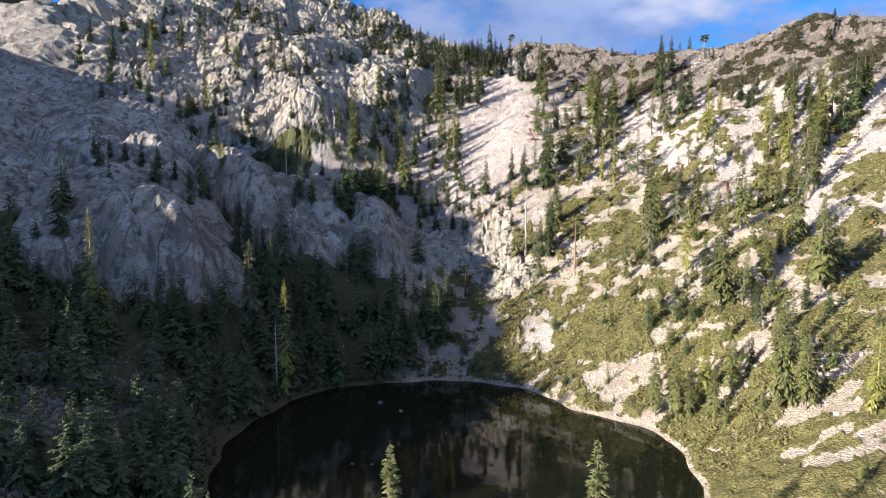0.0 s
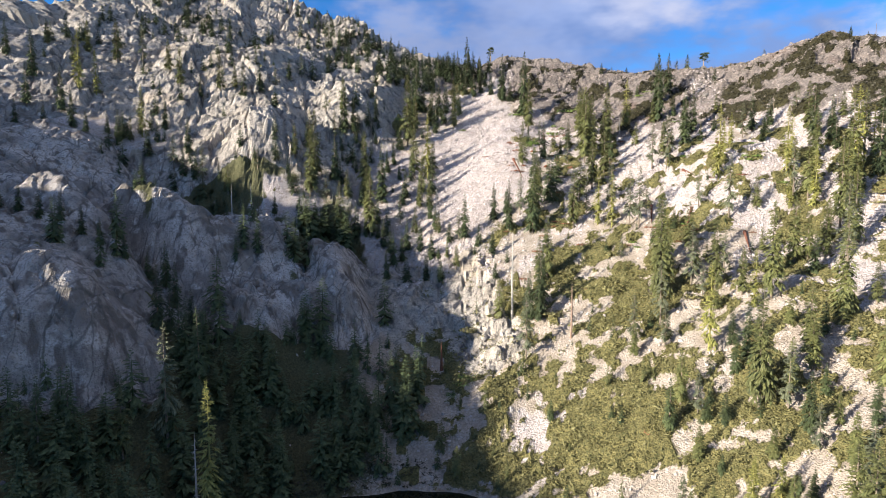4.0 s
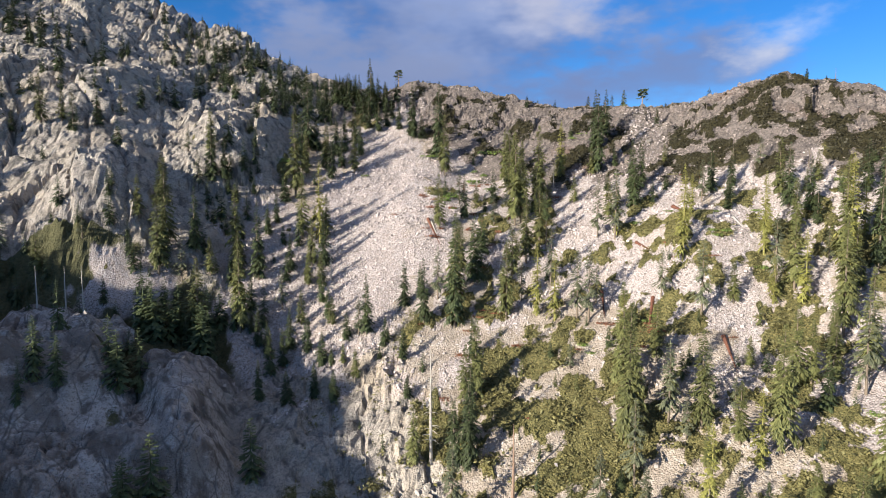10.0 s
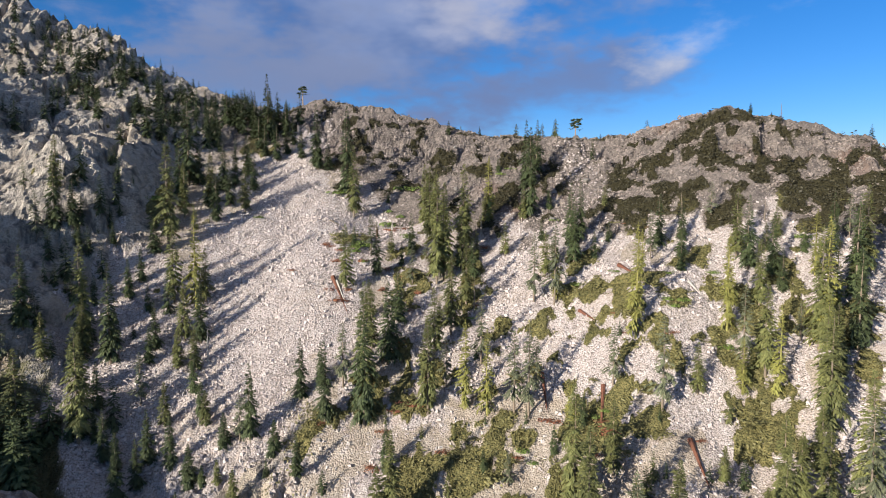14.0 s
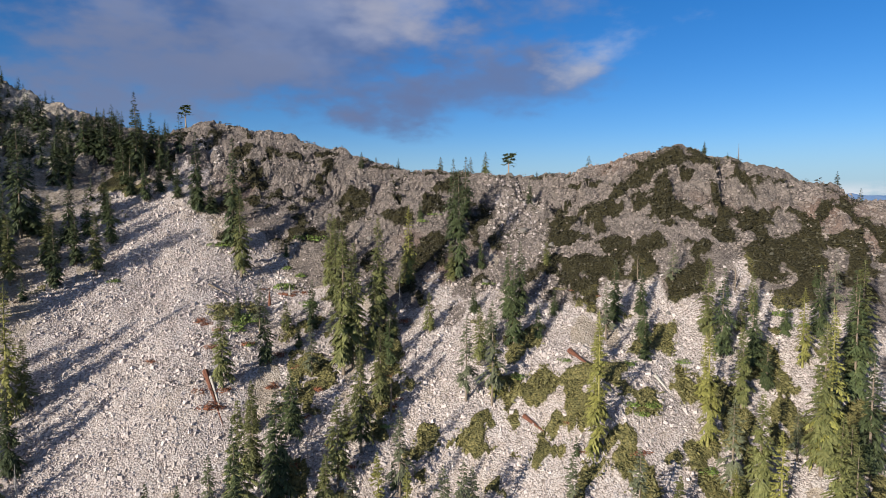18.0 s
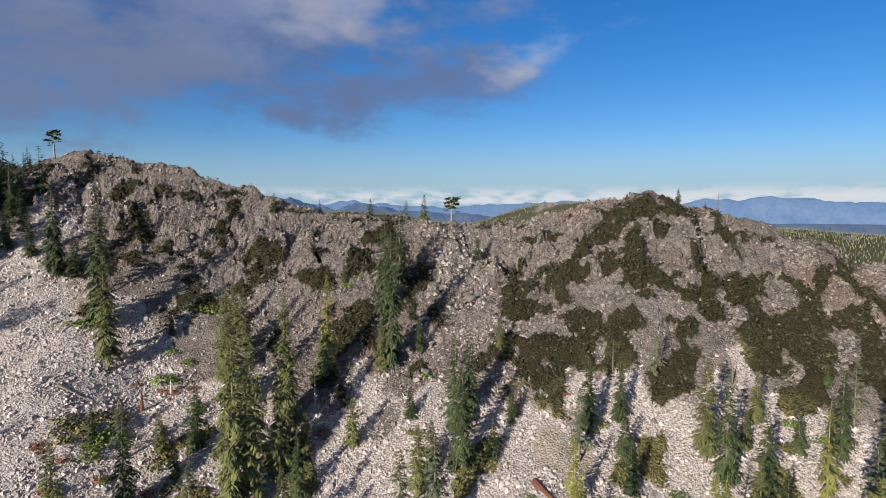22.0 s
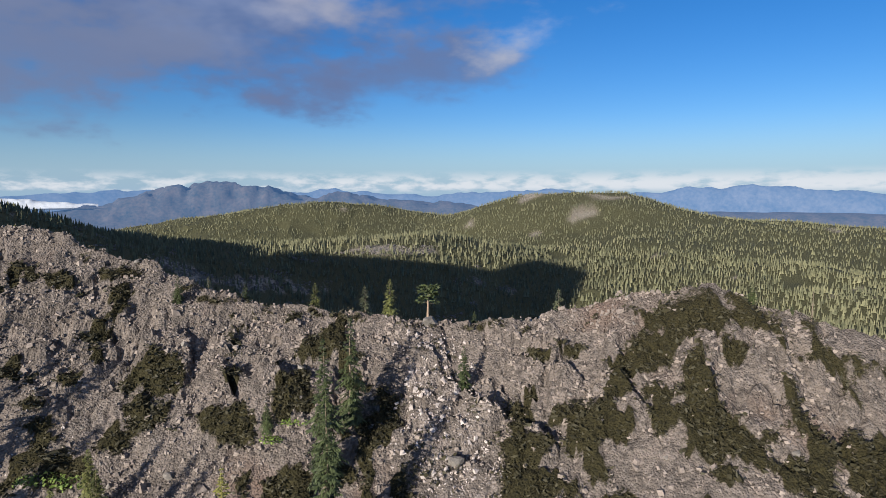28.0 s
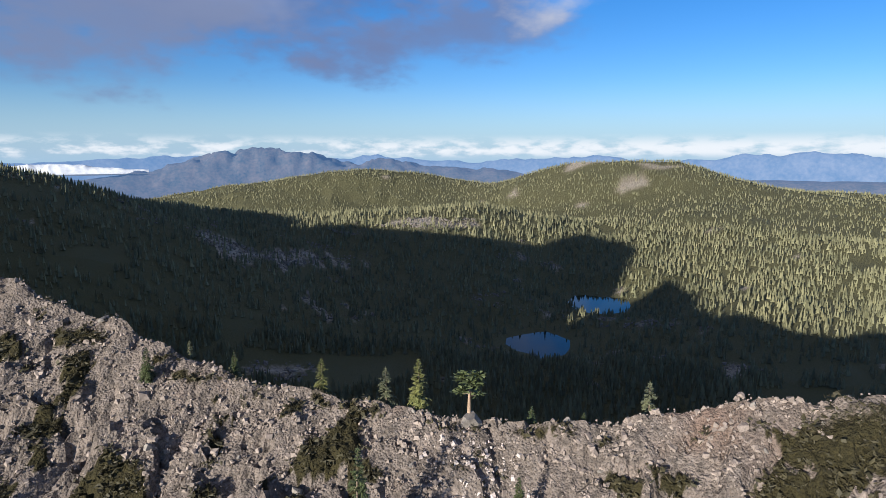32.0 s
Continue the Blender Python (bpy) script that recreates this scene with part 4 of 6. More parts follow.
GROVE_D = [
    (84.7, 200.8, 21.5, "a"), (86.2, 232.9, 7.6, "b"), (87.7, 157.8, 7.3, "b"), (89.1, 136.7, 7.4, "b"), (89.3, 188.8, 15.9, "d"), (90.2, 207, 12.7, "e"),
    (92.3, 178.3, 8.3, "c"), (92.5, 200.8, 7.9, "e"), (93.7, 188.8, 25.7, "a"), (94, 148.1, 23.6, "c"), (95.6, 235.8, 14, "e"), (96.8, 171.9, 9.3, "b"),
    (99.8, 152.6, 18.2, "a"), (100.9, 225.8, 21.4, "e"), (101, 198.6, 10.9, "a"), (101.4, 172.6, 14.9, "a"), (101.9, 172.9, 26.5, "a"), (103.9, 211.3, 7.8, "a"),
    (104.1, 239.6, 26.5, "d"), (104.4, 240.7, 6.1, "c"), (105.4, 200.5, 7.3, "b"), (107.6, 201.5, 18.9, "a"), (108, 193.2, 11.9, "b"), (108.3, 245.3, 14.1, "d"),
]
GROVE_E = [
    (109.9, 225.8, 11.6, "a"), (110, 173.2, 10.7, "c"), (111.2, 201.1, 14.7, "a"), (114.1, 198.3, 15.4, "a"), (114.3, 251.7, 11.7, "d"), (115.9, 192.1, 21.5, "e"),
    (118.3, 222.1, 12.6, "d"), (118.6, 203.6, 13.2, "a"), (120.5, 195.9, 22.5, "a"), (121.3, 225, 18.9, "e"), (123, 231.8, 23.1, "d"), (123.9, 218, 18.7, "d"),
    (123.9, 206.4, 25.8, "c"), (124, 221.7, 20.9, "a"), (124.4, 249.1, 9.4, "b"), (125.3, 233.2, 5.3, "e"), (127.4, 236.5, 15.2, "d"), (128.4, 254.1, 8.4, "f"),
    (129.5, 211.9, 21, "a"), (132.6, 212.3, 16.8, "a"), (133.9, 233.5, 16.2, "a"), (134.3, 222.4, 9.3, "e"), (134.8, 212.6, 7.1, "b"), (135.3, 218.7, 27, "a"),
]
GROVE_F = [
    (136.5, 218.1, 29, "d"), (138.5, 241.8, 18.8, "b"), (138.8, 246, 18.1, "a"), (139.9, 232.8, 10.9, "b"), (140.9, 214.1, 21.5, "b"), (141.4, 237, 15.9, "b"),
    (141.6, 221.9, 23.2, "e"), (145.1, 242.8, 7.6, "a"), (145.6, 223.2, 15.6, "d"), (148.3, 231.2, 16.3, "d"), (149.8, 243.9, 9.9, "a"), (150.1, 222.1, 22.1, "b"),
    (151, 223.3, 13, "a"), (151.9, 237.6, 6.4, "f"), (155.3, 225.8, 19.4, "b"), (155.7, 232.8, 15.2, "b"), (156.2, 224.8, 21.4, "a"), (163.1, 234.4, 11.3, "e"),
    (165.2, 239.9, 4.4, "f"), (-185.5, 323.7, 16.2, "b"), (-185, 312.8, 16.8, "b"), (-178.5, 343.2, 12, "b"), (-171.1, 318.4, 22.1, "b"), (-165.4, 304.1, 17.6, "b"),
]
GROVE_G = [
    (-164.4, 339.5, 13.2, "b"), (-164.6, 353.5, 16.5, "a"), (-164, 293.6, 11.3, "b"), (-152.4, 306.4, 19, "b"), (-152.2, 293.1, 11.3, "b"), (-151.8, 319.7, 27.3, "d"),
    (-148.3, 348.8, 21.7, "a"), (-145.2, 321.7, 21.2, "d"), (-141.9, 295.1, 16, "b"), (-136.5, 350.8, 19.1, "e"), (-132.3, 287.4, 9, "b"), (-130.1, 299.7, 8.2, "b"),
    (-124.1, 296.8, 13.9, "b"), (-120.4, 299.2, 10.5, "a"), (-119.6, 340.1, 15.9, "a"), (-117.8, 304.6, 22.6, "d"), (-111.7, 333, 19.5, "a"), (-109.8, 309.3, 14.6, "b"),
    (-101.4, 330.5, 9.1, "b"), (-100.1, 292.6, 15, "e"), (-95.4, 296.4, 16.3, "b"), (-92.6, 332.1, 18.2, "a"), (-86.6, 287.3, 16.9, "e"), (-86.1, 333.3, 11.8, "a"),
]
GROVE_H = [
    (-81, 329.3, 15.5, "e"), (-75.3, 283, 12.3, "a"), (-73.8, 333.1, 9.2, "f"), (-68.3, 275.6, 7.8, "e"), (-68.8, 341.8, 10.8, "e"), (-64.3, 287.3, 9.1, "e"),
    (-60.7, 273.3, 10.7, "e"), (-59.6, 360.8, 14.3, "e"), (-54.9, 274.7, 8.6, "b"), (-50.7, 295.3, 14, "a"), (-51.1, 271.9, 6.2, "b"), (-46.1, 305.7, 17, "c"),
    (-42.5, 290, 15.7, "f"), (-42.9, 286.4, 26.9, "a"), (-42.6, 330.2, 8.8, "e"), (-41.9, 292.2, 28.8, "a"), (-42.2, 273, 8.7, "b"), (-37.4, 320.7, 15.1, "e"),
    (-36.5, 286.8, 14, "e"), (-34.2, 329.3, 16.8, "a"), (-33.4, 292.8, 21, "b"), (-33.1, 322.6, 23.3, "b"), (-31.2, 266.1, 10.6, "b"), (-29.8, 331.6, 6.4, "f"),
]
GROVE_I = [
    (-28.7, 323.1, 15.4, "b"), (-29.2, 272, 22, "c"), (-28.1, 287.2, 12.2, "a"), (-27.4, 322, 8.2, "b"), (-26.2, 307.5, 7.7, "b"), (-23.6, 259.6, 10.3, "b"),
    (-21.7, 296.9, 26, "a"), (-20.3, 291.6, 15.5, "a"), (-19.2, 281.6, 14.7, "a"), (-18.6, 323.5, 7, "b"), (-17.4, 270.7, 26.5, "c"), (-14.3, 271.2, 7.6, "b"),
    (-13.9, 289.1, 25.4, "b"), (-13.6, 293.8, 10.6, "b"), (-12.5, 308.3, 11.4, "b"), (-9.9, 313.3, 10.9, "b"), (-9.4, 266.1, 9.9, "b"), (-7.5, 322.6, 10.9, "f"),
    (-7, 303.1, 7.7, "b"), (-5.1, 287.9, 9.7, "b"), (-4.9, 262.6, 11.6, "b"), (-3.6, 324.9, 33.7, "a"), (-0.5, 304.5, 23.3, "a"), (0.5, 351.6, 33.6, "b"),
]
GROVE_J = [
    (1.4, 286.4, 7.5, "a"), (2.9, 292.3, 15.7, "a"), (5.5, 301.2, 28.8, "d"), (5.9, 282.7, 12.1, "a"), (6.9, 290.6, 18.3, "b"), (7.5, 393.4, 16.2, "b"),
    (7.8, 303, 15.6, "a"), (7.9, 270.7, 10, "b"), (8.6, 255.5, 4.7, "f"), (12.9, 388.4, 14.2, "b"), (14.1, 398.9, 10.4, "b"), (16.4, 261.7, 11, "e"),
    (18.6, 260.9, 17.6, "b"), (18.7, 396, 13.8, "b"), (23.6, 256.5, 7.8, "f"), (23.8, 384.1, 18, "b"), (28.5, 376, 26.9, "b"), (29.5, 379.6, 17.9, "a"),
    (30.2, 265.8, 15, "b"), (34.8, 258.2, 19.1, "b"), (35, 265.9, 11.1, "b"), (35.6, 375.6, 14.7, "b"), (40, 264.4, 16.2, "e"), (44.9, 262.1, 26.3, "a"),
]
GROVE_K = [
    (45, 353, 24.2, "b"), (45, 289.2, 18.6, "a"), (45.6, 352.8, 12.2, "b"), (48.4, 271.1, 15.5, "a"), (49.4, 279.1, 11.5, "a"), (50.6, 307.4, 7.7, "b"),
    (52, 267.7, 19.7, "f"), (53.5, 335.3, 32, "b"), (54.1, 326.4, 24.3, "a"), (54.2, 343.7, 23, "e"), (54.7, 293.4, 15.6, "b"), (55, 303, 12.9, "e"),
    (56.8, 277.1, 13.2, "f"), (61.2, 302.7, 8, "c"), (62.7, 263.8, 17.4, "c"), (62.8, 296.6, 7.1, "b"), (63.1, 255.9, 12.3, "e"), (63.7, 287.6, 11.8, "e"),
    (66.5, 271.2, 7.9, "c"), (67.1, 300.6, 13, "b"), (67.2, 332, 5.9, "b"), (68.5, 267.7, 20.9, "c"), (70.3, 285.4, 31.5, "a"), (71, 297.9, 7.7, "e"),
]
GROVE_L = [
    (71.6, 277, 10.5, "d"), (72.7, 257.5, 17.1, "e"), (72.8, 286.4, 25.4, "a"), (74.2, 304.6, 23.7, "a"), (75, 312.6, 20.8, "a"), (75.2, 274.7, 17.2, "a"),
    (75.3, 293.1, 24.5, "a"), (78.5, 287.5, 17.3, "a"), (79.6, 325.1, 11.6, "a"), (80.2, 318.5, 14.6, "a"), (80.2, 282.6, 12.4, "b"), (82.4, 295.5, 26.5, "a"),
    (83, 297.4, 18.5, "b"), (83.9, 289.3, 8.9, "a"), (91.1, 265.8, 18.3, "e"), (91.7, 285.9, 10, "a"), (92.4, 302.4, 12.6, "a"), (93.2, 302.2, 21.6, "d"),
    (95.2, 262.1, 22, "e"), (96.2, 263, 13.5, "d"), (97.4, 271.4, 13, "a"), (97.4, 354, 5.6, "f"), (102.2, 274.9, 8.2, "c"), (102.8, 296.5, 10.6, "a"),
]
GROVE_M = [
    (102.9, 284.3, 6, "f"), (104.3, 320.1, 4.8, "f"), (105.1, 296.4, 28.6, "b"), (105.6, 270.3, 19.1, "b"), (108.1, 276.5, 18.8, "b"), (109.8, 309, 23.4, "b"),
    (110.9, 268.4, 7.9, "b"), (111.5, 295.8, 8.2, "b"), (111.8, 277.3, 17.2, "b"), (116.9, 314.9, 18.9, "b"), (118, 272.1, 5.9, "f"), (122.2, 258.7, 13.4, "e"),
    (125.2, 285.5, 7, "a"), (127.5, 262, 14.9, "b"), (132.9, 259.4, 11.7, "b"), (136.1, 310, 9.4, "b"), (143.1, 259.9, 10.2, "e"), (183.5, 278.8, 2.1, "f"),
]
GROVE_LOW = [
    (68.5, 138.1, 7.4, "b"), (73.2, 128.9, 16.7, "a"), (83, 162.1, 12.8, "a"), (80.8, 176.1, 14, "b"), (96.5, 150.9, 19.5, "c"), (78.6, 146, 10, "e"),
    (72.2, 150.1, 7.8, "a"), (81.3, 122.6, 9.3, "b"), (67.7, 123.1, 5.3, "b"), (61.4, 159.2, 8.3, "c"), (87.8, 143.4, 9.8, "b"), (104.3, 156.6, 13.3, "b"),
    (89.4, 165, 12.7, "a"), (69.6, 164.1, 7.1, "f"), (59.1, 192.8, 10.1, "a"),
]
GROVE_CLEFT = [
    (-119.5, 207.7, 8.3, "b"), (-113.6, 206.5, 7.4, "b"), (-108.3, 206.5, 8.2, "b"), (-102.4, 205.8, 9.1, "b"), (-97.1, 206.2, 8.3, "b"), (-91.3, 205.8, 8.3, "b"),
    (-86.4, 205.6, 8.3, "b"), (-73.7, 217, 14.2, "b"), (-68.5, 210.5, 13.8, "b"), (-67.6, 196.4, 17.6, "b"), (-60.2, 199.9, 14.7, "b"), (-60.6, 192.6, 15.7, "b"),
    (-55, 193, 15.8, "b"), (-79, 217.3, 8.9, "b"), (-65.1, 198.1, 12.9, "b"), (-57, 197.4, 12.9, "b"), (-80.7, 207.3, 8.4, "b"), (-124.1, 209.7, 7.5, "b"),
    (-63.4, 204.5, 13.4, "e"),
]
for _grove in (GROVE_CLEFT, GROVE_LOW, GROVE_A, GROVE_B, GROVE_C, GROVE_D, GROVE_E, GROVE_F, GROVE_G, GROVE_H, GROVE_I, GROVE_J, GROVE_K, GROVE_L, GROVE_M):
    plant(_grove, "trees on the slope")
plant([(-6.2, 68, 25, "a"), (18.2, 68, 25, "c"), (28, 62, 17, "a"), (-22, 60, 15, "b")], "trees on the near shore")
plant([(27, 366, 13, "b"), (31, 362.5, 14, "b"), (35, 365, 12, "b"), (25, 373, 13, "b"), (40, 360, 12, "b"), (45, 354.5, 12, "b"), (49, 352, 10, "f"), (28, 382, 11, "b"), (35.5, 381, 11, "b"), (20, 360, 13, "a"), (16, 352, 14, "b"), (12, 350, 18, "b"), (8, 344, 18, "a"), (4, 352, 17, "b"), (-2, 345, 20, "b"), (0, 338, 18, "a"), (14, 342, 16, "b"), (10, 335, 18, "b"), (19, 337, 17, "a"), (22, 347, 15, "b"), (128.5, 333.5, 8, "e"), (132.5, 330.5, 10, "c"), (121, 341, 8, "c"), (99, 366, 6, "c"), (146, 320.5, 5.5, "f"), (152, 316, 4.5, "f"), (159, 310.5, 8.5, "e"),
       (110, 352, 6, "b"), (104, 358, 5, "e"), (70, 392, 9, "a"), (180, 284, 4, "f"), (201, 258, 8, "b"), (205, 254, 9, "b"), (211, 247, 11, "b")], "trees along the crest")
plant([(2, 262, 12, "b"), (6, 257, 10, "f"), (-3, 266, 13, "b"), (9, 268, 9, "a"), (-8, 258, 14, "b"), (0, 272, 11, "a"), (13, 262, 8, "f"), (-12, 268, 12, "b"), (6, 277, 10, "b"), (-6, 279, 13, "e"), (-15, 278, 12, "b"), (2, 285, 11, "a"), (-4, 291, 13, "b"), (4, 250, 10, "b"), (-3, 247, 9, "f"), (9, 246, 8, "f"), (-10, 248, 11, "b")], "trees beside the scree")


def spire_mesh(seed, r, skirts=2):
    """A far conifer of height 1: ragged skirts of boughs, one above another."""
    rnd = random.Random(seed)
    verts, faces, n = [], [], 6
    for low, high, wide in ((0.05, 0.68, 1.0), (0.45, 1.0, 0.62)) if skirts == 2 else ((0.0, 1.0, 0.9),):
        k = len(verts)
        for j in range(n):
            a, f = 2 * math.pi * j / n + rnd.uniform(-0.2, 0.2), rnd.uniform(0.55, 0.8) if j % 2 else rnd.uniform(0.9, 1.2)
            verts.append((math.cos(a) * r * wide * f, math.sin(a) * r * wide * f, low + rnd.uniform(-0.03, 0.05)))
        verts.append((0, 0, high))
        faces.extend([(k + j, k + (j + 1) % n, k + n) for j in range(n)])
    return verts, faces


def stand(name, pts, label, big=True, mats=("green", "olive", "grey")):
    """Many trees in one mesh, with a trunk and boughs each."""
    rnd = random.Random(len(pts))
    protos = []
    for k in range(5):
        if big:
            vs, fs = conifer_mesh(60 + k, 1.0, 0.19 + 0.02 * k, 0.08, 15, 6, ragged=0.6, sprays=3, fat=1.5)
            tv, tf = trunk_mesh(60 + k, 19.0, 0.24, sides=4)
            tv = [(q[0] / 20, q[1] / 20, q[2] / 20) for q in tv]
        else:
            vs, fs = spire_mesh(60 + k, 0.14 + 0.02 * k, 1 if len(pts) > 14000 else 2)
            tv, tf = [], []
        protos.append((np.array(vs + tv), [np.array(f) for f in fs], [np.array(f) + len(vs) for f in tf]))
    allv, allf, off = [], [], 0
    for x, y, z, h in pts:
        V, F, TF = protos[rnd.randrange(5)]
        a, w = rnd.uniform(0, 6.28), rnd.uniform(0.8, 1.25)
        c, s = math.cos(a) * h * w, math.sin(a) * h * w
        P = np.column_stack([V[:, 0] * c - V[:, 1] * s + x, V[:, 0] * s + V[:, 1] * c + y, V[:, 2] * h + z])
        allv.append(P)
        allf.extend([tuple(int(q) for q in f + off) for f in F])
        allf.extend([tuple(int(q) for q in f + off) for f in TF])
        off += len(V)
    me = mesh_from(name, np.vstack(allv).tolist(), allf, NEEDLE[mats[0]])
    return tagged(new(name, me), label, "trees", kind="stuff")


def scatter(n, x0, x1, y0, y1, weight, seed):
    """Places in a rectangle, kept by a weight from 0 to 1."""
    g = np.random.default_rng(seed)
    x, y = g.uniform(x0, x1, n), g.uniform(y0, y1, n)
    keep = g.random(n) < weight(x, y)
    return x[keep], y[keep], g


def more_trees():
    # single trees that fill the slope
    def w_right(x, y):
        _, _, dl, dc, hc, ins, s = land_parts(x, y)
        z = zones(x, y)
        lit = ease(0, 15, x - 0.1 * (y - 260))
        main = mound(x, y, 36, 318, 27, 75, -26)
        return ins * (dl > 1.5) * lit * ease(0.72, 0.5, s) * (1 - ease(0.1, 0.3, main)) * (0.55 - 0.40 * z[0])
    x, y, g = scatter(620, 0, 175, 80, 330, w_right, 5)
    x, y = x[:24], y[:24]
    rows = [(px, py, g.uniform(6, 19) if g.random() < 0.65 else g.uniform(3, 6), "abcdeaf"[g.integers(7)]) for px, py in zip(x, y)]
    plant(rows, "trees on the sunny slope")
    x, y, g = scatter(1300, 0, 180, 80, 330, w_right, 9)
    z = heights(x, y) - 0.3
    half = min(len(x), 150)
    stand("slope_firs", [(a, b, c, g.uniform(2.5, 8)) for a, b, c in zip(x[:half:2], y[:half:2], z[:half:2])], "olive firs scattered over the sunny slope", mats=("olive",))
    stand("young_firs", [(a, b, c, g.uniform(2, 6)) for a, b, c in zip(x[1:half:2], y[1:half:2], z[1:half:2])], "young green firs scattered over the sunny slope")
    # the shaded wood at the foot of the slabs
    def w_shade(x, y):
        _, _, dl, dc, hc, ins, s = land_parts(x, y)
        left = ease(14, -2, x - 0.10 * (y - 260))
        gap = 1 - 0.8 * ease(0.4, 0.7, mound(x, y, -76, 108, 18, 24))
        deep = ease(0.25, 0.15, s + 0.12 * fbm(x, y, 20, 2, 191) + 0.08 * ease(-42, -15, x)) + 0.75 * slab_joints(x, y) * (s < 0.42) * ease(-10, -25, x) + 0.12 * ease(0.3, 0.2, s)
        return ins * (dl > 1) * left * np.clip(0.6 * mound(x, y, -100, 140, 22, 40) + deep, 0, 1) * gap * (1 - 0.92 * faces_of_rock(x, y))
    x, y, g = scatter(3400, -135, 14, 85, 275, w_shade, 6)
    z = heights(x, y) - 0.3
    stand("fir_wood", [(a, b, c, g.uniform(4, 17)) for a, b, c in zip(x[:560], y[:560], z[:560])], "dark shaded firs at the foot of the granite slabs")
    # small firs on ledges of the cliffs
    def w_ledge(x, y):
        _, _, dl, dc, hc, ins, s = land_parts(x, y)
        n = fbm(x, y, 24, 3, 161)
        return ins * ease(10, -10, x - 0.12 * (y - 260)) * ease(0.34, 0.42, s) * ease(0.0, 0.14, n) * 0.9 * (s < 0.96)
    x, y, g = scatter(1500, -180, 30, 255, 460, w_ledge, 7)
    z = heights(x, y) - 0.3
    stand("ledge_firs", [(a, b, c, g.uniform(3, 13)) for a, b, c in zip(x[:300], y[:300], z[:300])], "firs scattered on the ledges of the granite cliffs")
    # the dark belt below the high crest
    def w_belt(x, y):
        _, _, dl, dc, hc, ins, s = land_parts(x, y)
        on = ease(52, 36, x) * ease(-75, -50, x)
        return on * np.exp(-((dc - 8) / (16 + 22 * mound(x, y, 0, 380, 36, 60))) ** 2) * 0.9 * (1 - 0.8 * ease(0.2, 0.4, mound(x, y, 36, 318, 27, 75, -26)))
    x, y, g = scatter(3200, -80, 60, 345, 490, w_belt, 8)
    z = heights(x, y) - 0.3
    stand("crest_firs", [(a, b, c, g.uniform(6, 15) * q) for a, b, c, q in zip(x[:270], y[:270], z[:270], 0.45 + 0.55 * ease(6, 20, crest_near(x[:270], y[:270])[0]))], "dark firs in a belt below the high crest")


more_trees()


# ---- dead trees, logs and stumps ----
def snag(x, y, h, r, material, label, twigs=30, lean=0.0, name="dead_tree", turn=0.0):
    root = new(name)
    part("trunk", mesh_from("trunk", *trunk_mesh(int(x * 7 + y), h, r, lean, 0), material), root)
    tv, tf = twig_mesh(int(x * 3 + y), h, r, lean, twigs)
    tagged(part("branches", mesh_from("branches", tv, tf, material), root), kind="stuff")
    root.matrix_world = Matrix.Translation((x, y, ground_z(x, y) - 0.2)) @ Matrix.Rotation(turn, 4, "Z")
    return tagged(root, label, "dead tree")


def twig_mesh(seed, h, r, lean, count):
    rnd = random.Random(seed)
    verts, faces = [], []
    for _ in range(count):
        f = rnd.uniform(0.2, 0.97)
        a, ln = rnd.uniform(0, 6.28), h * 0.10 * (1.15 - f) * rnd.uniform(0.5, 1.4)
        d, w = Vector((math.cos(a), math.sin(a), rnd.uniform(-0.55, 0.25))), 0.02 + r * 0.14
        p = Vector((lean * h * f * f, 0, h * f))
        m, e, s2 = p + d * ln * 0.5, p + d * ln + Vector((0, 0, -0.1 * ln)), Vector((-math.sin(a), math.cos(a), 0)) * w
        k = len(verts)
        verts.extend([tuple(p + s2), tuple(p - s2), tuple(p + Vector((0, 0, w * 1.6))), tuple(m + s2 * 0.7), tuple(m - s2 * 0.7), tuple(m + Vector((0, 0, w))), tuple(e)])
        faces.extend([(k, k + 1, k + 4, k + 3), (k + 1, k + 2, k + 5, k + 4), (k + 2, k, k + 3, k + 5), (k + 3, k + 4, k + 6), (k + 4, k + 5, k + 6), (k + 5, k + 3, k + 6)])
    return verts, faces


def log(ax, ay, bx, by, r, material, label, group="fallen logs"):
    a = Vector((ax, ay, ground_z(ax, ay) + r * 0.6))
    b = Vector((bx, by, ground_z(bx, by) + r * 0.6))
    length = (b - a).length
    root = new("fallen_log")
    part("trunk", mesh_from("trunk", *trunk_mesh(int(ax * 11), length, r, 0, 7), material), root)
    root.matrix_world = Matrix.Translation(a) @ (b - a).to_track_quat("Z", "X").to_matrix().to_4x4()
    return tagged(root, label, "log", group)


snag(30.9, 223.5, 27, 0.42, DEADWOOD, "tall bleached standing dead tree with bare twigs", 70)
snag(46.0, 208.6, 17, 0.35, mat("brown_dead_wood", (0.16, 0.10, 0.07), (0.30, 0.21, 0.15), 2.0, 0.9, 0.4), "brown broken dead tree on the brushy slope", 26)
snag(8.0, 212, 9, 0.45, REDWOOD, "short red-brown dead trunk beside the gully", 8)
snag(184.5, 276, 5.5, 0.09, BARK, "small bare dead tree on the crest", 40)
snag(59.3, 314.5, 4.5, 0.45, REDWOOD, "red rotten broken trunk standing in the scree", 5, name="stump")
snag(64.9, 316.9, 3.6, 0.4, DEADWOOD, "grey hollow stump standing in the scree", 4, name="stump")
snag(-45.3, 159.6, 21, 0.3, DEADWOOD, "thin pale dead tree by the lake shore", 40)
snag(76.4, 271.7, 9, 0.22, BARK, "forked grey dead tree on the scree", 40)
snag(88.5, 297, 9, 0.18, DEADWOOD, "small pale dead tree on the brush", 30)
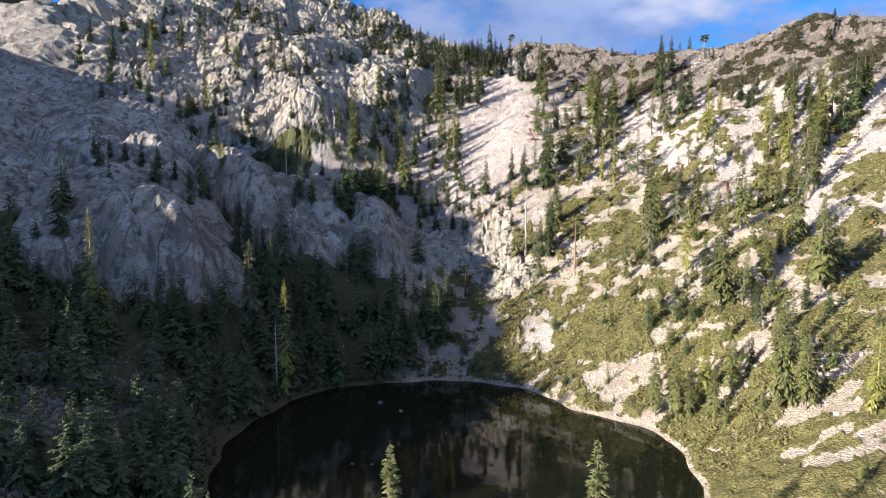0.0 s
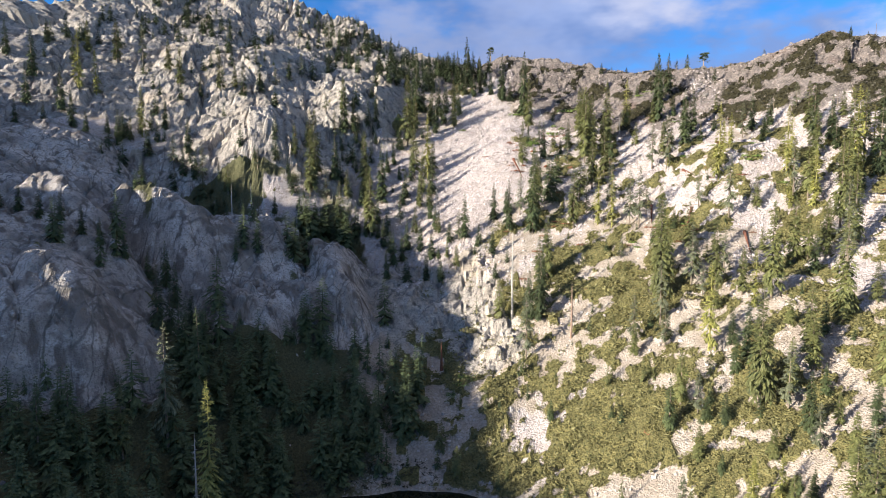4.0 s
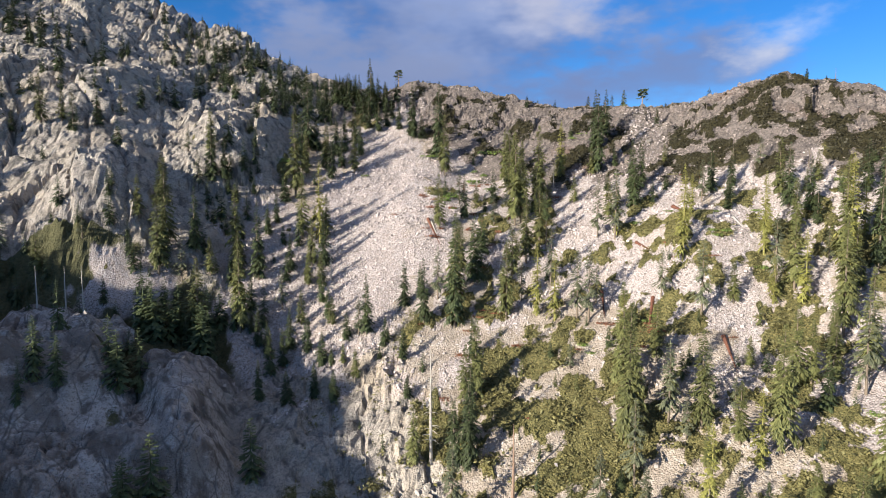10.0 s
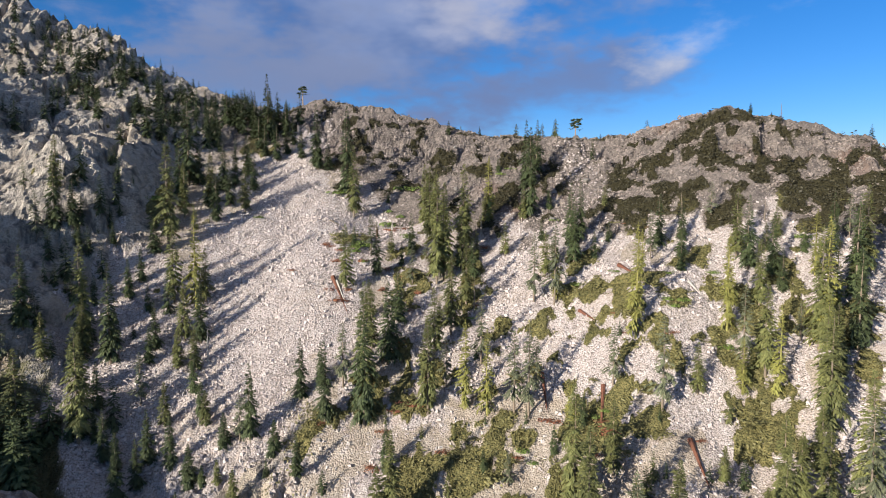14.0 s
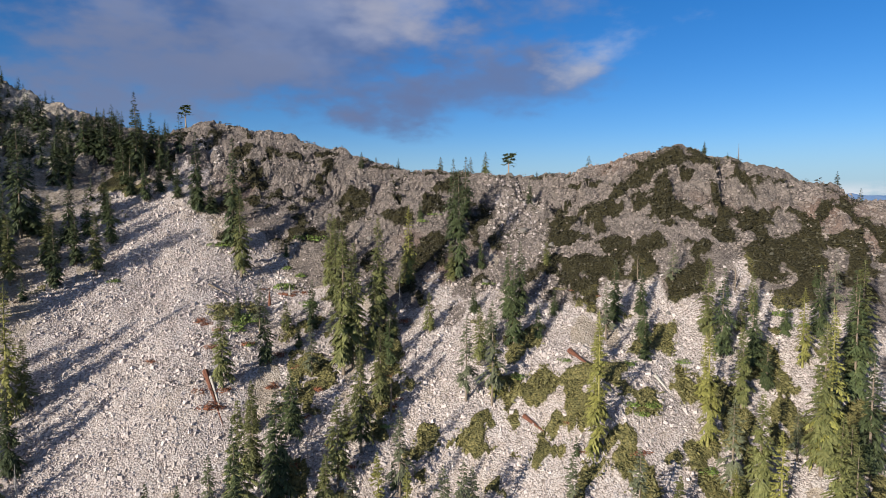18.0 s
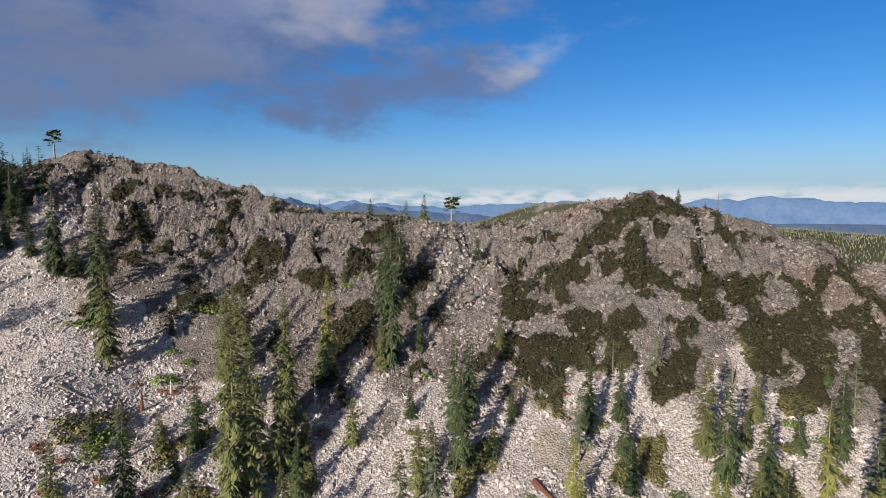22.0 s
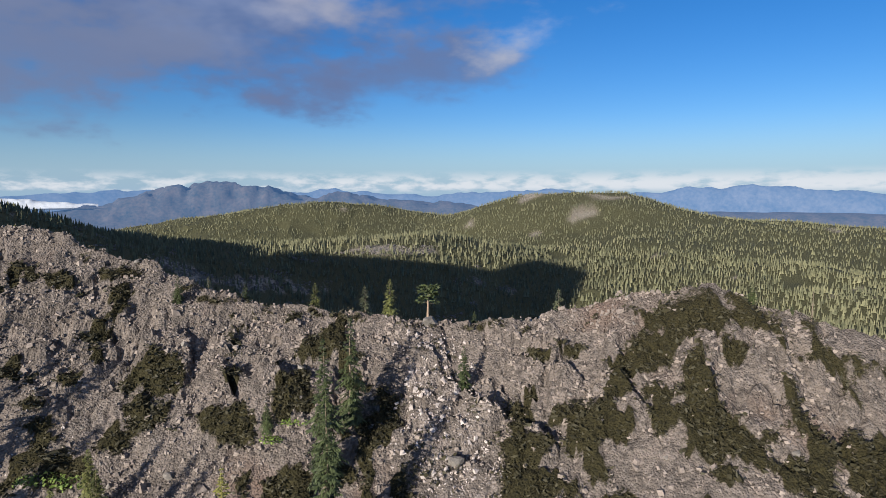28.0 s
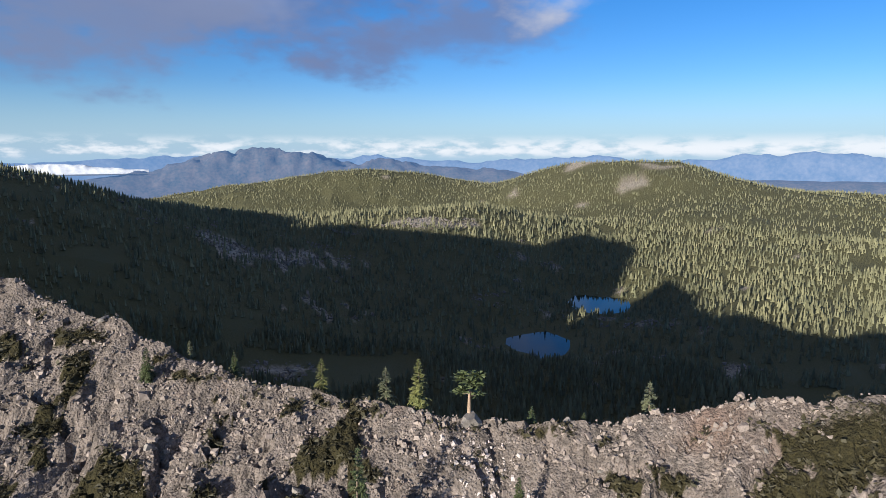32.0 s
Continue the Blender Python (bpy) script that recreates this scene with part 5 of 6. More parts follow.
snag(138, 266, 7, 0.12, BARK, "thin grey dead tree below the crest", 45)
snag(152, 250, 6, 0.12, BARK, "thin grey dead tree below the crest", 35)
for _x, _y, _h in ((-62, 268, 13), (-57, 266, 15), (-70, 270, 12), (-45, 268, 9), (-30, 275, 8), (-86, 268, 12), (20, 262, 9), (9, 284, 9)):
    snag(_x, _y, _h, 0.22, DEADWOOD, "pale dead tree among the firs above the slabs", 26)
log(113, 258.8, 112.7, 251.9, 0.5, REDWOOD, "red rotten log lying on the scree")
log(123.3, 244.3, 123.9, 236.5, 0.28, DEADWOOD, "long grey log lying down the scree")
log(102.9, 219.2, 100.3, 210.8, 0.45, REDWOOD, "dark red log lying on pale scree")
log(98.5, 254, 99.8, 248.8, 0.4, REDWOOD, "brown log lying on the scree")
log(43.0, 291.5, 44.0, 285.5, 0.45, DEADWOOD, "grey log beside red rotten wood")
log(42.1, 293, 44.3, 282, 0.5, REDWOOD, "red rotten log on the scree edge")
log(93.6, 236.6, 87.6, 228, 0.45, REDWOOD, "red fallen log between low bushes")
log(97.4, 234, 90.5, 229, 0.35, REDWOOD, "red fallen log between low bushes")
log(-72, 96, -84, 112, 0.5, mat("dark_wet_wood", (0.05, 0.045, 0.04), (0.11, 0.10, 0.09), 2.0, 0.8, 0.4), "long dark log lying on the talus")
log(52, 340, 49, 334, 0.22, BARK, "thin dark stick on the scree")
log(46, 322, 51, 318, 0.25, BARK, "thin dark stick on the scree")
log(70, 291, 66, 282, 0.4, REDWOOD, "red rotten log under the firs")
log(60, 262, 57, 255, 0.4, REDWOOD, "red rotten log under the firs")
log(84, 247, 81, 239, 0.4, REDWOOD, "red rotten log under the firs")


def lone_pine(x, y, h):
    """A wind-shaped pine: bare trunk and flat tufts on crooked limbs."""
    rnd = random.Random(77)
    root = new("lone_pine")
    part("trunk", mesh_from("trunk", *trunk_mesh(5, h * 0.93, 0.30, 0.02, 0), mat("pale_pine_bark", (0.22, 0.15, 0.10), (0.38, 0.28, 0.20), 3.0, 0.9, 0.5)), root)
    for k in range(11):
        f = 0.52 + 0.46 * k / 10
        a, ln = k * 2.4, (1.75 - 0.9 * (f - 0.52)) * rnd.uniform(0.75, 1.1)
        p = Vector((0.02 * h * f * f, 0, h * f))
        e = p + Vector((math.cos(a) * ln, math.sin(a) * ln, rnd.uniform(-0.25, 0.2)))
        verts, faces = [], []
        w = 0.05
        verts.extend([(p.x, p.y, p.z + w), (p.x, p.y + w, p.z - w), (p.x, p.y - w, p.z - w), tuple(e)])
        faces.extend([(0, 1, 3), (1, 2, 3), (2, 0, 3)])
        limb = part("limb", mesh_from("limb", verts, faces, BARK), root)
        verts, faces = [], []
        for _ in range(110 if f > 0.62 else 16):
            q = e + Vector((rnd.gauss(0, 0.55), rnd.gauss(0, 0.55), rnd.gauss(0.12, 0.22)))
            u = Vector((rnd.gauss(0, 1), rnd.gauss(0, 1), rnd.gauss(0, 0.4))).normalized() * 0.2
            if not verts:
                verts.append(tuple(e))
            i = len(verts)
            verts.extend([tuple(q - u), tuple(q + u)])
            faces.append((0, i, i + 1))
        part("needle_tuft", mesh_from("needle_tuft", verts, faces, NEEDLE["green"]), limb)
    root.location = (x, y, ground_z(x, y) - 0.1)
    return root


tagged(lone_pine(137.6, 324.4, 7.8), "lone flat-topped pine on a rock of the crest", "pine tree")
_p = lone_pine(45, 403, 9)
_p.rotation_euler = (0, 0, 2.0)
tagged(_p, "ragged flat-topped pine on the high crest", "pine tree")


# ---- boulders and stones ----
ROCK = mat("pale_boulder_rock", (0.29, 0.255, 0.225), (0.44, 0.395, 0.36), 0.8, 0.9, 0.6, rand=0.3)
GRANITE = mat("grey_granite_rock", (0.12, 0.107, 0.097), (0.235, 0.212, 0.188), 0.6, 0.9, 0.6, rand=0.25)
PINK = mat("scree_stone", (0.425, 0.36, 0.328), (0.61, 0.535, 0.50), 1.4, 0.92, 0.3, rand=0.42)
GREY = mat("grey_scree_stone", (0.28, 0.24, 0.22), (0.45, 0.395, 0.37), 1.4, 0.92, 0.3, rand=0.4)
TAN = mat("crest_stone", (0.15, 0.122, 0.106), (0.305, 0.253, 0.22), 1.4, 0.92, 0.3, rand=0.40)


def boulder_mesh(seed, material):
    bm = bmesh.new()
    bmesh.ops.create_icosphere(bm, subdivisions=2, radius=1.0)
    rnd = random.Random(seed)
    cuts = [(Vector((rnd.gauss(0, 1), rnd.gauss(0, 1), rnd.gauss(0, 1))).normalized(), rnd.uniform(0.32, 0.72)) for _ in range(12)]
    for v in bm.verts:
        for n, d in cuts:
            k = v.co.dot(n)
            if k > d:
                v.co -= n * (k - d)
        v.co *= 1 + 0.08 * noise.noise(v.co * 2.3 + Vector((seed, 0, 0)))
    me = bpy.data.meshes.new("boulder")
    bm.to_mesh(me)
    bm.free()
    me.materials.append(material)
    return me


BOULDERS = [boulder_mesh(k, ROCK if k < 4 else GRANITE) for k in range(8)]


def boulder(x, y, size, k, z=None, label=""):
    ob = new("boulder", BOULDERS[k])
    ob.matrix_world = Matrix.Translation((x, y, (ground_z(x, y) if z is None else z) + size * 0.12)) @ Euler((random.uniform(-0.5, 0.5), random.uniform(-0.5, 0.5), random.uniform(0, 6))).to_matrix().to_4x4() @ Matrix.Diagonal((size, size * random.uniform(0.6, 0.9), size * random.uniform(0.5, 0.8), 1))
    return tagged(ob, label or ("pale angular boulder lying on the slope" if k < 4 else "grey granite boulder lying on the slope"), "boulder", "boulders on the slope")


boulder(137.4, 323.2, 2.6, 5, label="upright rock block under the lone pine")
boulder(127.6, 300.4, 2.4, 6, label="large grey block among brush below the crest")
for _x, _y, _s in ((22, 219, 2.0), (25, 223, 1.5), (27, 217, 1.4), (44, 190, 1.6), (84, 305, 2.0), (149, 316, 1.5), (110, 291, 2.0)):
    boulder(_x, _y, _s, int(_x) % 8)
for _x, _y, _s in ((-19, 121, 1.0), (-15, 121, 0.8), (10, 121, 1.3), (-17, 158, 1.5), (-11, 152, 1.4)):
    boulder(_x, _y, _s, 6, LAKE_Z - 0.25, "pale rock breaking the lake surface")


def scatter_boulders():
    def w(x, y):
        sc, br, ro, cr, du = zones(x, y)
        _, _, dl, dc, hc, ins, s = land_parts(x, y)
        return ins * (dl > 1) * np.clip(0.35 * sc + 0.7 * cr + 0.35 * ro + 0.1, 0, 1) * (1 - 0.7 * br) * ease(-60, 0, x)
    x, y, g = scatter(900, -60, 205, 120, 390, w, 15)
    z = heights(x, y)
    cr = zones(x, y)[3] > 0.3
    for px, py, pz, dark in list(zip(x, y, z, cr))[:230]:
        boulder(px, py, float(g.uniform(0.4, 0.8) if g.random() < 0.8 else g.uniform(0.8, 1.5)), int(g.integers(8)) if not dark else 4 + int(g.integers(4)), float(pz))


scatter_boulders()


def stones(name, n, box, weight, low, high, material, label, seed, wedge=False, power=3.5):
    """Loose stones as one mesh of small faceted blocks, the smallest of them wedges."""
    x, y, g = scatter(n, *box, weight, seed)
    z = heights(x, y)
    m = len(x)
    size = low + (high - low) * g.random(m) ** power
    base = np.array([(-1, -1, -1), (1, -1, -1), (1, 1, -1), (-1, 1, -1), (-0.4, 0.25, 0.9), (0.4, -0.2, 1)] if wedge else [(i, j, k) for k in (-1, 1) for j in (-1, 1) for i in (-1, 1)], float) * 0.62
    V = base[None] * g.uniform(0.6, 1.25, (m, 1, 3)) + g.normal(0, 0.2, (m, len(base), 3))
    V[:, 4:, :2] *= g.uniform(0.45, 0.95, (m, 1, 1))
    V[:, :, 2] *= 0.75
    a, t = g.uniform(0, 6.28, m), g.normal(0, 0.5, m)
    c, s = np.cos(a)[:, None], np.sin(a)[:, None]
    vx, vy = V[:, :, 0] * c - V[:, :, 1] * s, V[:, :, 0] * s + V[:, :, 1] * c
    ct, st = np.cos(t)[:, None], np.sin(t)[:, None]
    vy, vz = vy * ct - V[:, :, 2] * st, vy * st + V[:, :, 2] * ct
    P = np.stack([vx, vy, vz], 2) * size[:, None, None] + np.stack([x, y, z + size * 0.15], 1)[:, None]
    if wedge:
        faces = [tuple(q + 6 * k for q in f) for k in range(m) for f in ((0, 1, 5, 4), (2, 3, 4, 5), (1, 2, 5), (3, 0, 4))]
    else:
        F = np.array([(0, 1, 5, 4), (1, 3, 7, 5), (3, 2, 6, 7), (2, 0, 4, 6), (4, 5, 7, 6)])
        faces = (F[None] + (np.arange(m) * 8)[:, None, None]).reshape(-1, 4).tolist()
    me = mesh_from(name, P.reshape(-1, 3).tolist(), faces, material)
    return tagged(new(name, me), label, "stones", kind="stuff")


def w_scree(x, y):
    sc, br, ro, cr, du = zones(x, y)
    return sc * (1 - br) * (0.45 + 0.55 * ease(200, 280, y))


def w_bright(x, y):
    return w_scree(x, y) * (1 - 0.75 * ease(0.05, 0.3, zones(x, y)[3]))


def w_grey(x, y):
    sc, br, ro, cr, du = zones(x, y)
    return sc * (1 - br) * ease(0.05, 0.3, cr)


def w_crest(x, y):
    sc, br, ro, cr, du = zones(x, y)
    loose = 0.25 + 0.75 * ease(-0.14, 0.10, fbm(x, y, 11, 3, 221))
    return np.clip(cr * 0.9 * (1 - sc) * loose + 0.10 * ro, 0, 1) * (1 - 0.9 * br)


def w_soil(x, y):
    sc, br, ro, cr, du = zones(x, y)
    _, _, dl, dc, hc, ins, s = land_parts(x, y)
    return ins * (dl > 0.5) * (1 - sc) * (1 - br) * (1 - ro) * (1 - 0.95 * du) * 0.5


stones("scree_stones", 52000, (-30, 165, 195, 400), w_bright, 0.26, 0.75, PINK, "pale pinkish loose scree stones", 31)
stones("scree_rubble", 240000, (-30, 165, 195, 400), w_scree, 0.12, 0.32, PINK, "small pale rubble between the scree stones", 37, True, 1.6)
stones("grey_scree_stones", 60000, (40, 190, 225, 390), w_grey, 0.2, 0.7, GREY, "grey stones of the upper scree", 38)
stones("crest_stones", 95000, (20, 205, 235, 400), w_crest, 0.16, 0.62, TAN, "brown and grey broken stones on the crest", 32)
stones("crest_blocks", 3000, (20, 205, 235, 400), w_crest, 0.45, 1.2, TAN, "large broken blocks along the crest", 36)
stones("slope_stones", 26000, (-110, 140, 80, 260), w_soil, 0.15, 0.7, ROCK, "loose pale stones on the lower slope", 33)
stones("talus_stones", 9000, (-112, -48, 75, 150), lambda x, y: ease(0.25, 0.6, mound(x, y, -80, 108, 30, 36)) * (shore(x, y) > 0.5), 0.25, 0.9, GRANITE, "grey talus blocks beside the lake", 34)


# ---- brush ----
BRUSH = {
    "olive": mat("olive_brush_leaves", (0.085, 0.08, 0.028), (0.215, 0.19, 0.068), 1.2, 0.7, 0.0, rand=0.3),
    "dark": mat("dark_brush_leaves", (0.027, 0.025, 0.011), (0.064, 0.054, 0.023), 1.2, 0.7, 0.0, rand=0.3),
    "bright": mat("bright_green_leaves", (0.09, 0.14, 0.025), (0.17, 0.23, 0.045), 1.2, 0.7, 0.0, rand=0.25),
    "red": mat("dead_red_needles", (0.17, 0.055, 0.028), (0.29, 0.12, 0.06), 1.2, 0.85, 0.0, rand=0.3),
}


def shrub_mesh(seed, material, leaves=170):
    rnd = random.Random(seed)
    verts, faces = [], []
    lobes = [(rnd.uniform(-0.55, 0.55), rnd.uniform(-0.55, 0.55), rnd.uniform(0.35, 0.7)) for _ in range(5)]
    for _ in range(leaves):
        lx, ly, lr = rnd.choice(lobes)
        d = Vector((rnd.gauss(0, 1), rnd.gauss(0, 1), abs(rnd.gauss(0, 0.8)))).normalized()
        p = Vector((lx, ly, 0)) + Vector((d.x * lr, d.y * lr, d.z * lr * 0.8)) * rnd.uniform(0.75, 1.05)
        u = Vector((rnd.gauss(0, 1), rnd.gauss(0, 1), rnd.gauss(0, 0.5))).normalized() * rnd.uniform(0.07, 0.14)
        w = d.cross(u).normalized() * rnd.uniform(0.05, 0.10)
        q = p + d * 0.05
        k = len(verts)
        verts.extend([tuple(p - u), tuple(p + w), tuple(q + u), tuple(p - w)])
        faces.append((k, k + 1, k + 2, k + 3))
    return mesh_from("leaves", verts, faces, material)


def stem_mesh(seed, material):
    rnd = random.Random(seed)
    verts, faces = [], []
    for _ in range(7):
        a, ln, w = rnd.uniform(0, 6.28), rnd.uniform(0.5, 0.9), 0.025
        e = Vector((math.cos(a) * ln, math.sin(a) * ln, rnd.uniform(0.2, 0.5)))
        k = len(verts)
        verts.extend([(w, 0, -0.1), (-w, w, -0.1), (-w, -w, -0.1), tuple(e)])
        faces.extend([(k, k + 1, k + 3), (k + 1, k + 2, k + 3), (k + 2, k, k + 3)])
    return mesh_from("stems", verts, faces, material)


SHRUBS = {k: [(shrub_mesh(i * 7 + len(k), m), stem_mesh(i, BARK)) for i in range(3)] for k, m in BRUSH.items()}
SHRUB_LABEL = {"olive": "low rounded olive-green mountain shrub", "dark": "low dark brown-green mountain shrub",
               "bright": "fresh bright green leafy shrub", "red": "low heap of dead red-brown twigs"}


def shrub(kind, x, y, r, z=None, tall=0.6):
    leaves, stems = random.choice(SHRUBS[kind])
    root = new("shrub")
    root.empty_display_size = 0.3
    part("leaves", leaves, root)
    part("stems", stems, root)
    root.matrix_world = Matrix.Translation((x, y, ground_z(x, y) if z is None else z)) @ Matrix.Rotation(random.uniform(0, 6.28), 4, "Z") @ Matrix.Diagonal((r, r, r * tall, 1))
    return tagged(root, SHRUB_LABEL[kind], "shrub", "shrubs on the slope")


def scatter_shrubs():
    def w(x, y):
        sc, br, ro, cr, du = zones(x, y)
        _, _, dl, dc, hc, ins, s = land_parts(x, y)
        return ins * (dl > 3) * np.clip(0.12 * sc * (s < 0.8) + 0.7 * br, 0, 1) * ease(-30, 5, x) * (1 - ease(0.15, 0.3, mound(x, y, 36, 318, 27, 75, -26)))
    x, y, g = scatter(1800, -20, 200, 100, 380, w, 25)
    z = heights(x, y)
    _, _, _, _, _, _, s = land_parts(x, y)
    for px, py, pz, ps in list(zip(x, y, z, s))[:130]:
        u = g.random()
        kind = ("dark" if u < 0.75 else "olive") if ps > 0.76 else ("olive" if u < 0.62 else "bright" if u < 0.74 else "dark" if u < 0.82 else "red")
        shrub(kind, px, py, float(g.uniform(0.9, 2.4)), float(pz), 0.5 if ps > 0.7 else 0.65)


scatter_shrubs()
for _x, _y, _r, _k in ((13, 206, 3.0, "bright"), (16, 208, 3.4, "bright"), (10, 203, 2.6, "bright"), (118, 219, 3.2, "olive"), (115, 218, 2.6, "olive"), (110, 321, 2.6, "dark"), (108, 319, 2.4, "bright"),
                       (44, 300, 2.6, "red"), (46, 305, 2.2, "red"), (45, 289, 2.4, "red"), (36, 236, 2.4, "red"), (58, 243, 2.0, "red"), (49, 312, 3.0, "olive"), (53, 308, 3.4, "bright"), (50, 306, 2.6, "olive"),
                       (106, 237, 2.6, "olive"), (91, 224, 2.8, "olive"), (86, 232, 2.4, "olive"), (131, 246, 2.2, "bright"), (121, 250, 2.0, "bright")):
    shrub(_k, _x, _y, _r)


for _k, _spots in (("bright", ((66.3, 328.7, 1.5), (69.8, 323.1, 1.6), (68.6, 309.6, 1.9), (64.6, 321.5, 2.2), (72.9, 334.9, 2.0), (77.1, 332.1, 2.2), (51.2, 337.2, 2.0), (79.5, 310.9, 1.9), (52.7, 309, 1.9), (55.4, 307.6, 1.7), (50.3, 306, 1.7), (111, 258, 1.6), (92, 233, 1.7), (74, 232, 1.5))),
                   ("olive", ((46.9, 313.9, 2.1), (49.6, 311.5, 2.4), (52.7, 313.5, 2.5), (55.4, 311.6, 2.2), (47.1, 308.5, 1.9), (72.9, 310.5, 1.4), (98.1, 223.7, 3.0), (96.6, 224.5, 2.2), (117.1, 217.6, 3.2), (115, 220.5, 3.0), (119, 216, 2.6), (100.3, 230.5, 2.2), (91.2, 235.1, 2.4), (93.2, 239.1, 1.8), (73.8, 236.2, 2.4),
                              (71, 234, 2.4), (65, 242.2, 1.8), (63, 239.1, 1.9), (117.9, 231.6, 2.0), (115.5, 240.2, 1.8), (137, 208, 3.0), (140, 211, 3.2), (134, 205, 2.6))),
                   ("red", ((58, 296, 1.3), (61, 291, 1.2), (55, 288, 1.4), (64, 284, 1.2), (60, 279, 1.4), (63, 272, 1.3), (66, 266, 1.2), (52, 300, 1.2), (42.3, 309.6, 1.2), (43.9, 307.4, 1.2), (65.3, 317.1, 1.2), (63.6, 319.3, 1.0), (68.5, 316, 1.2), (84.6, 291.4, 1.4), (87.7, 292.3, 1.3), (90.3, 229.4, 1.5), (88.1, 230.1, 1.5), (90, 232, 1.2)))):
    for _x, _y, _r in _spots:
        shrub(_k, _x, _y, _r * (1.35 if _y > 280 else 1.1), tall=1.0 if _y > 280 else 0.55)


for _k, _spots in (("red", ((42.1, 309.5, 1.9), (40.1, 290.3, 3.1), (31.4, 301.9, 1.6), (44.1, 286.1, 1.9), (59.6, 323.2, 1.5), (77, 273.7, 1.6), (79.5, 274.4, 1.4), (69.8, 316, 1.4), (67.5, 317.8, 1.7), (125.5, 275, 1.3), (129.6, 269.5, 1.3), (58.2, 295.3, 1), (80.6, 324.9, 2.9), (111.1, 235.7, 2.1), (80.6, 237.1, 3), (90.9, 231.3, 1.9), (102.8, 241.8, 1.5), (71.6, 234.5, 1.6), (50.3, 255.3, 2.3), (46.7, 252.2, 2), (54.6, 255.2, 2.6), (34.1, 258.4, 1.7), (42.3, 286.6, 3.5), (52.6, 256.5, 2.4), (43.3, 245.9, 2.6), (90.8, 229.5, 3.3), (105.2, 219.2, 1.6), (85.1, 227.8, 2.2), (54.4, 223.5, 1.5))),
                   ("bright", ((50.2, 304.3, 2.9), (52.4, 299.8, 2), (68.2, 311.3, 1.9), (64.7, 322.7, 2.1), (110.4, 289.9, 1.8), (113.6, 241.7, 2.1), (114.7, 239.7, 1.9), (107.1, 272.8, 2.4), (104.7, 318.9, 2.1), (154.7, 240.2, 2.6), (155.6, 236.3, 2), (48.8, 337.9, 2.5), (102.4, 262.6, 2.3), (73.2, 235, 1.9), (117, 240.3, 2.1), (-8.2, 341.3, 3.9), (53.9, 337.8, 2.6), (23, 333.3, 2.1), (89.9, 233.1, 1.6), (120.7, 229.7, 2.1), (127.1, 221.3, 1.5))),
                   ("olive", ((48.1, 311.8, 3.8), (57.6, 285.5, 4.2), (56.1, 282.4, 3.9), (54.4, 312.7, 3.3), (62.9, 279.4, 2.7), (102.3, 280.8, 2.2), (133.6, 254.3, 1.7), (143.5, 250.5, 1.7), (123.1, 276.9, 2.1), (65.4, 233.3, 4.1), (51.4, 233.6, 4.3), (64, 218, 5), (29.8, 232.3, 3), (78.1, 201.1, 3.6), (90.4, 199.4, 2.6), (17.3, 223.6, 4.1), (25.7, 224.2, 3.5), (44.1, 217.8, 4.3), (49.8, 209.4, 4.1), (64.8, 206.6, 3.1), (77.8, 191.8, 3.2)))):
    for _x, _y, _r in _spots:
        shrub(_k, _x, _y, _r, tall=0.45 if _k == "red" else 0.75)


def brush_cover(name, n, box, material, label, seed, weight):
    """Dense low brush as one mesh of leafy tufts."""
    x, y, g = scatter(n, *box, weight, seed)
    z = heights(x, y) + 0.25
    m, L = len(x), 7
    c = np.stack([x, y, z], 1)[:, None] + g.normal(0, 1, (m, L, 3)) * np.array([0.55, 0.55, 0.20])
    u = g.normal(0, 1, (m, L, 3)) * np.array([0.24, 0.24, 0.16])
    w = g.normal(0, 1, (m, L, 3)) * np.array([0.18, 0.18, 0.12])
    P = np.stack([c - u, c + w, c + u + [0, 0, 0.15], c - w], 2).reshape(-1, 3)
    faces = np.arange(m * L * 4).reshape(-1, 4)
    me = mesh_from(name, P.tolist(), faces.tolist(), material)
    return tagged(new(name, me), label, "brush", kind="stuff")


def w_low(x, y):
    _, _, dl, dc, hc, ins, s = land_parts(x, y)
    return zones(x, y)[1] * (s < 0.74) * ins


def w_high(x, y):
    _, _, dl, dc, hc, ins, s = land_parts(x, y)
    return zones(x, y)[1] * (s >= 0.74) * ins * (x > 0)


brush_cover("slope_brush", 72000, (0, 170, 110, 330), BRUSH["olive"], "low olive brush covering the lower slope", 41, w_low)
brush_cover("shore_brush", 9000, (-60, 60, 65, 185), BRUSH["dark"], "dark brush along the lake shore", 43, lambda x, y: ease(0.6, 1.6, shore(x, y)) * ease(9, 4, shore(x, y)) * ease(20, -5, x + 15 * fbm(x, y, 20, 2, 45)))
brush_cover("crest_brush", 72000, (30, 205, 235, 395), BRUSH["dark"], "low dark brush in patches below the crest", 42, w_high)


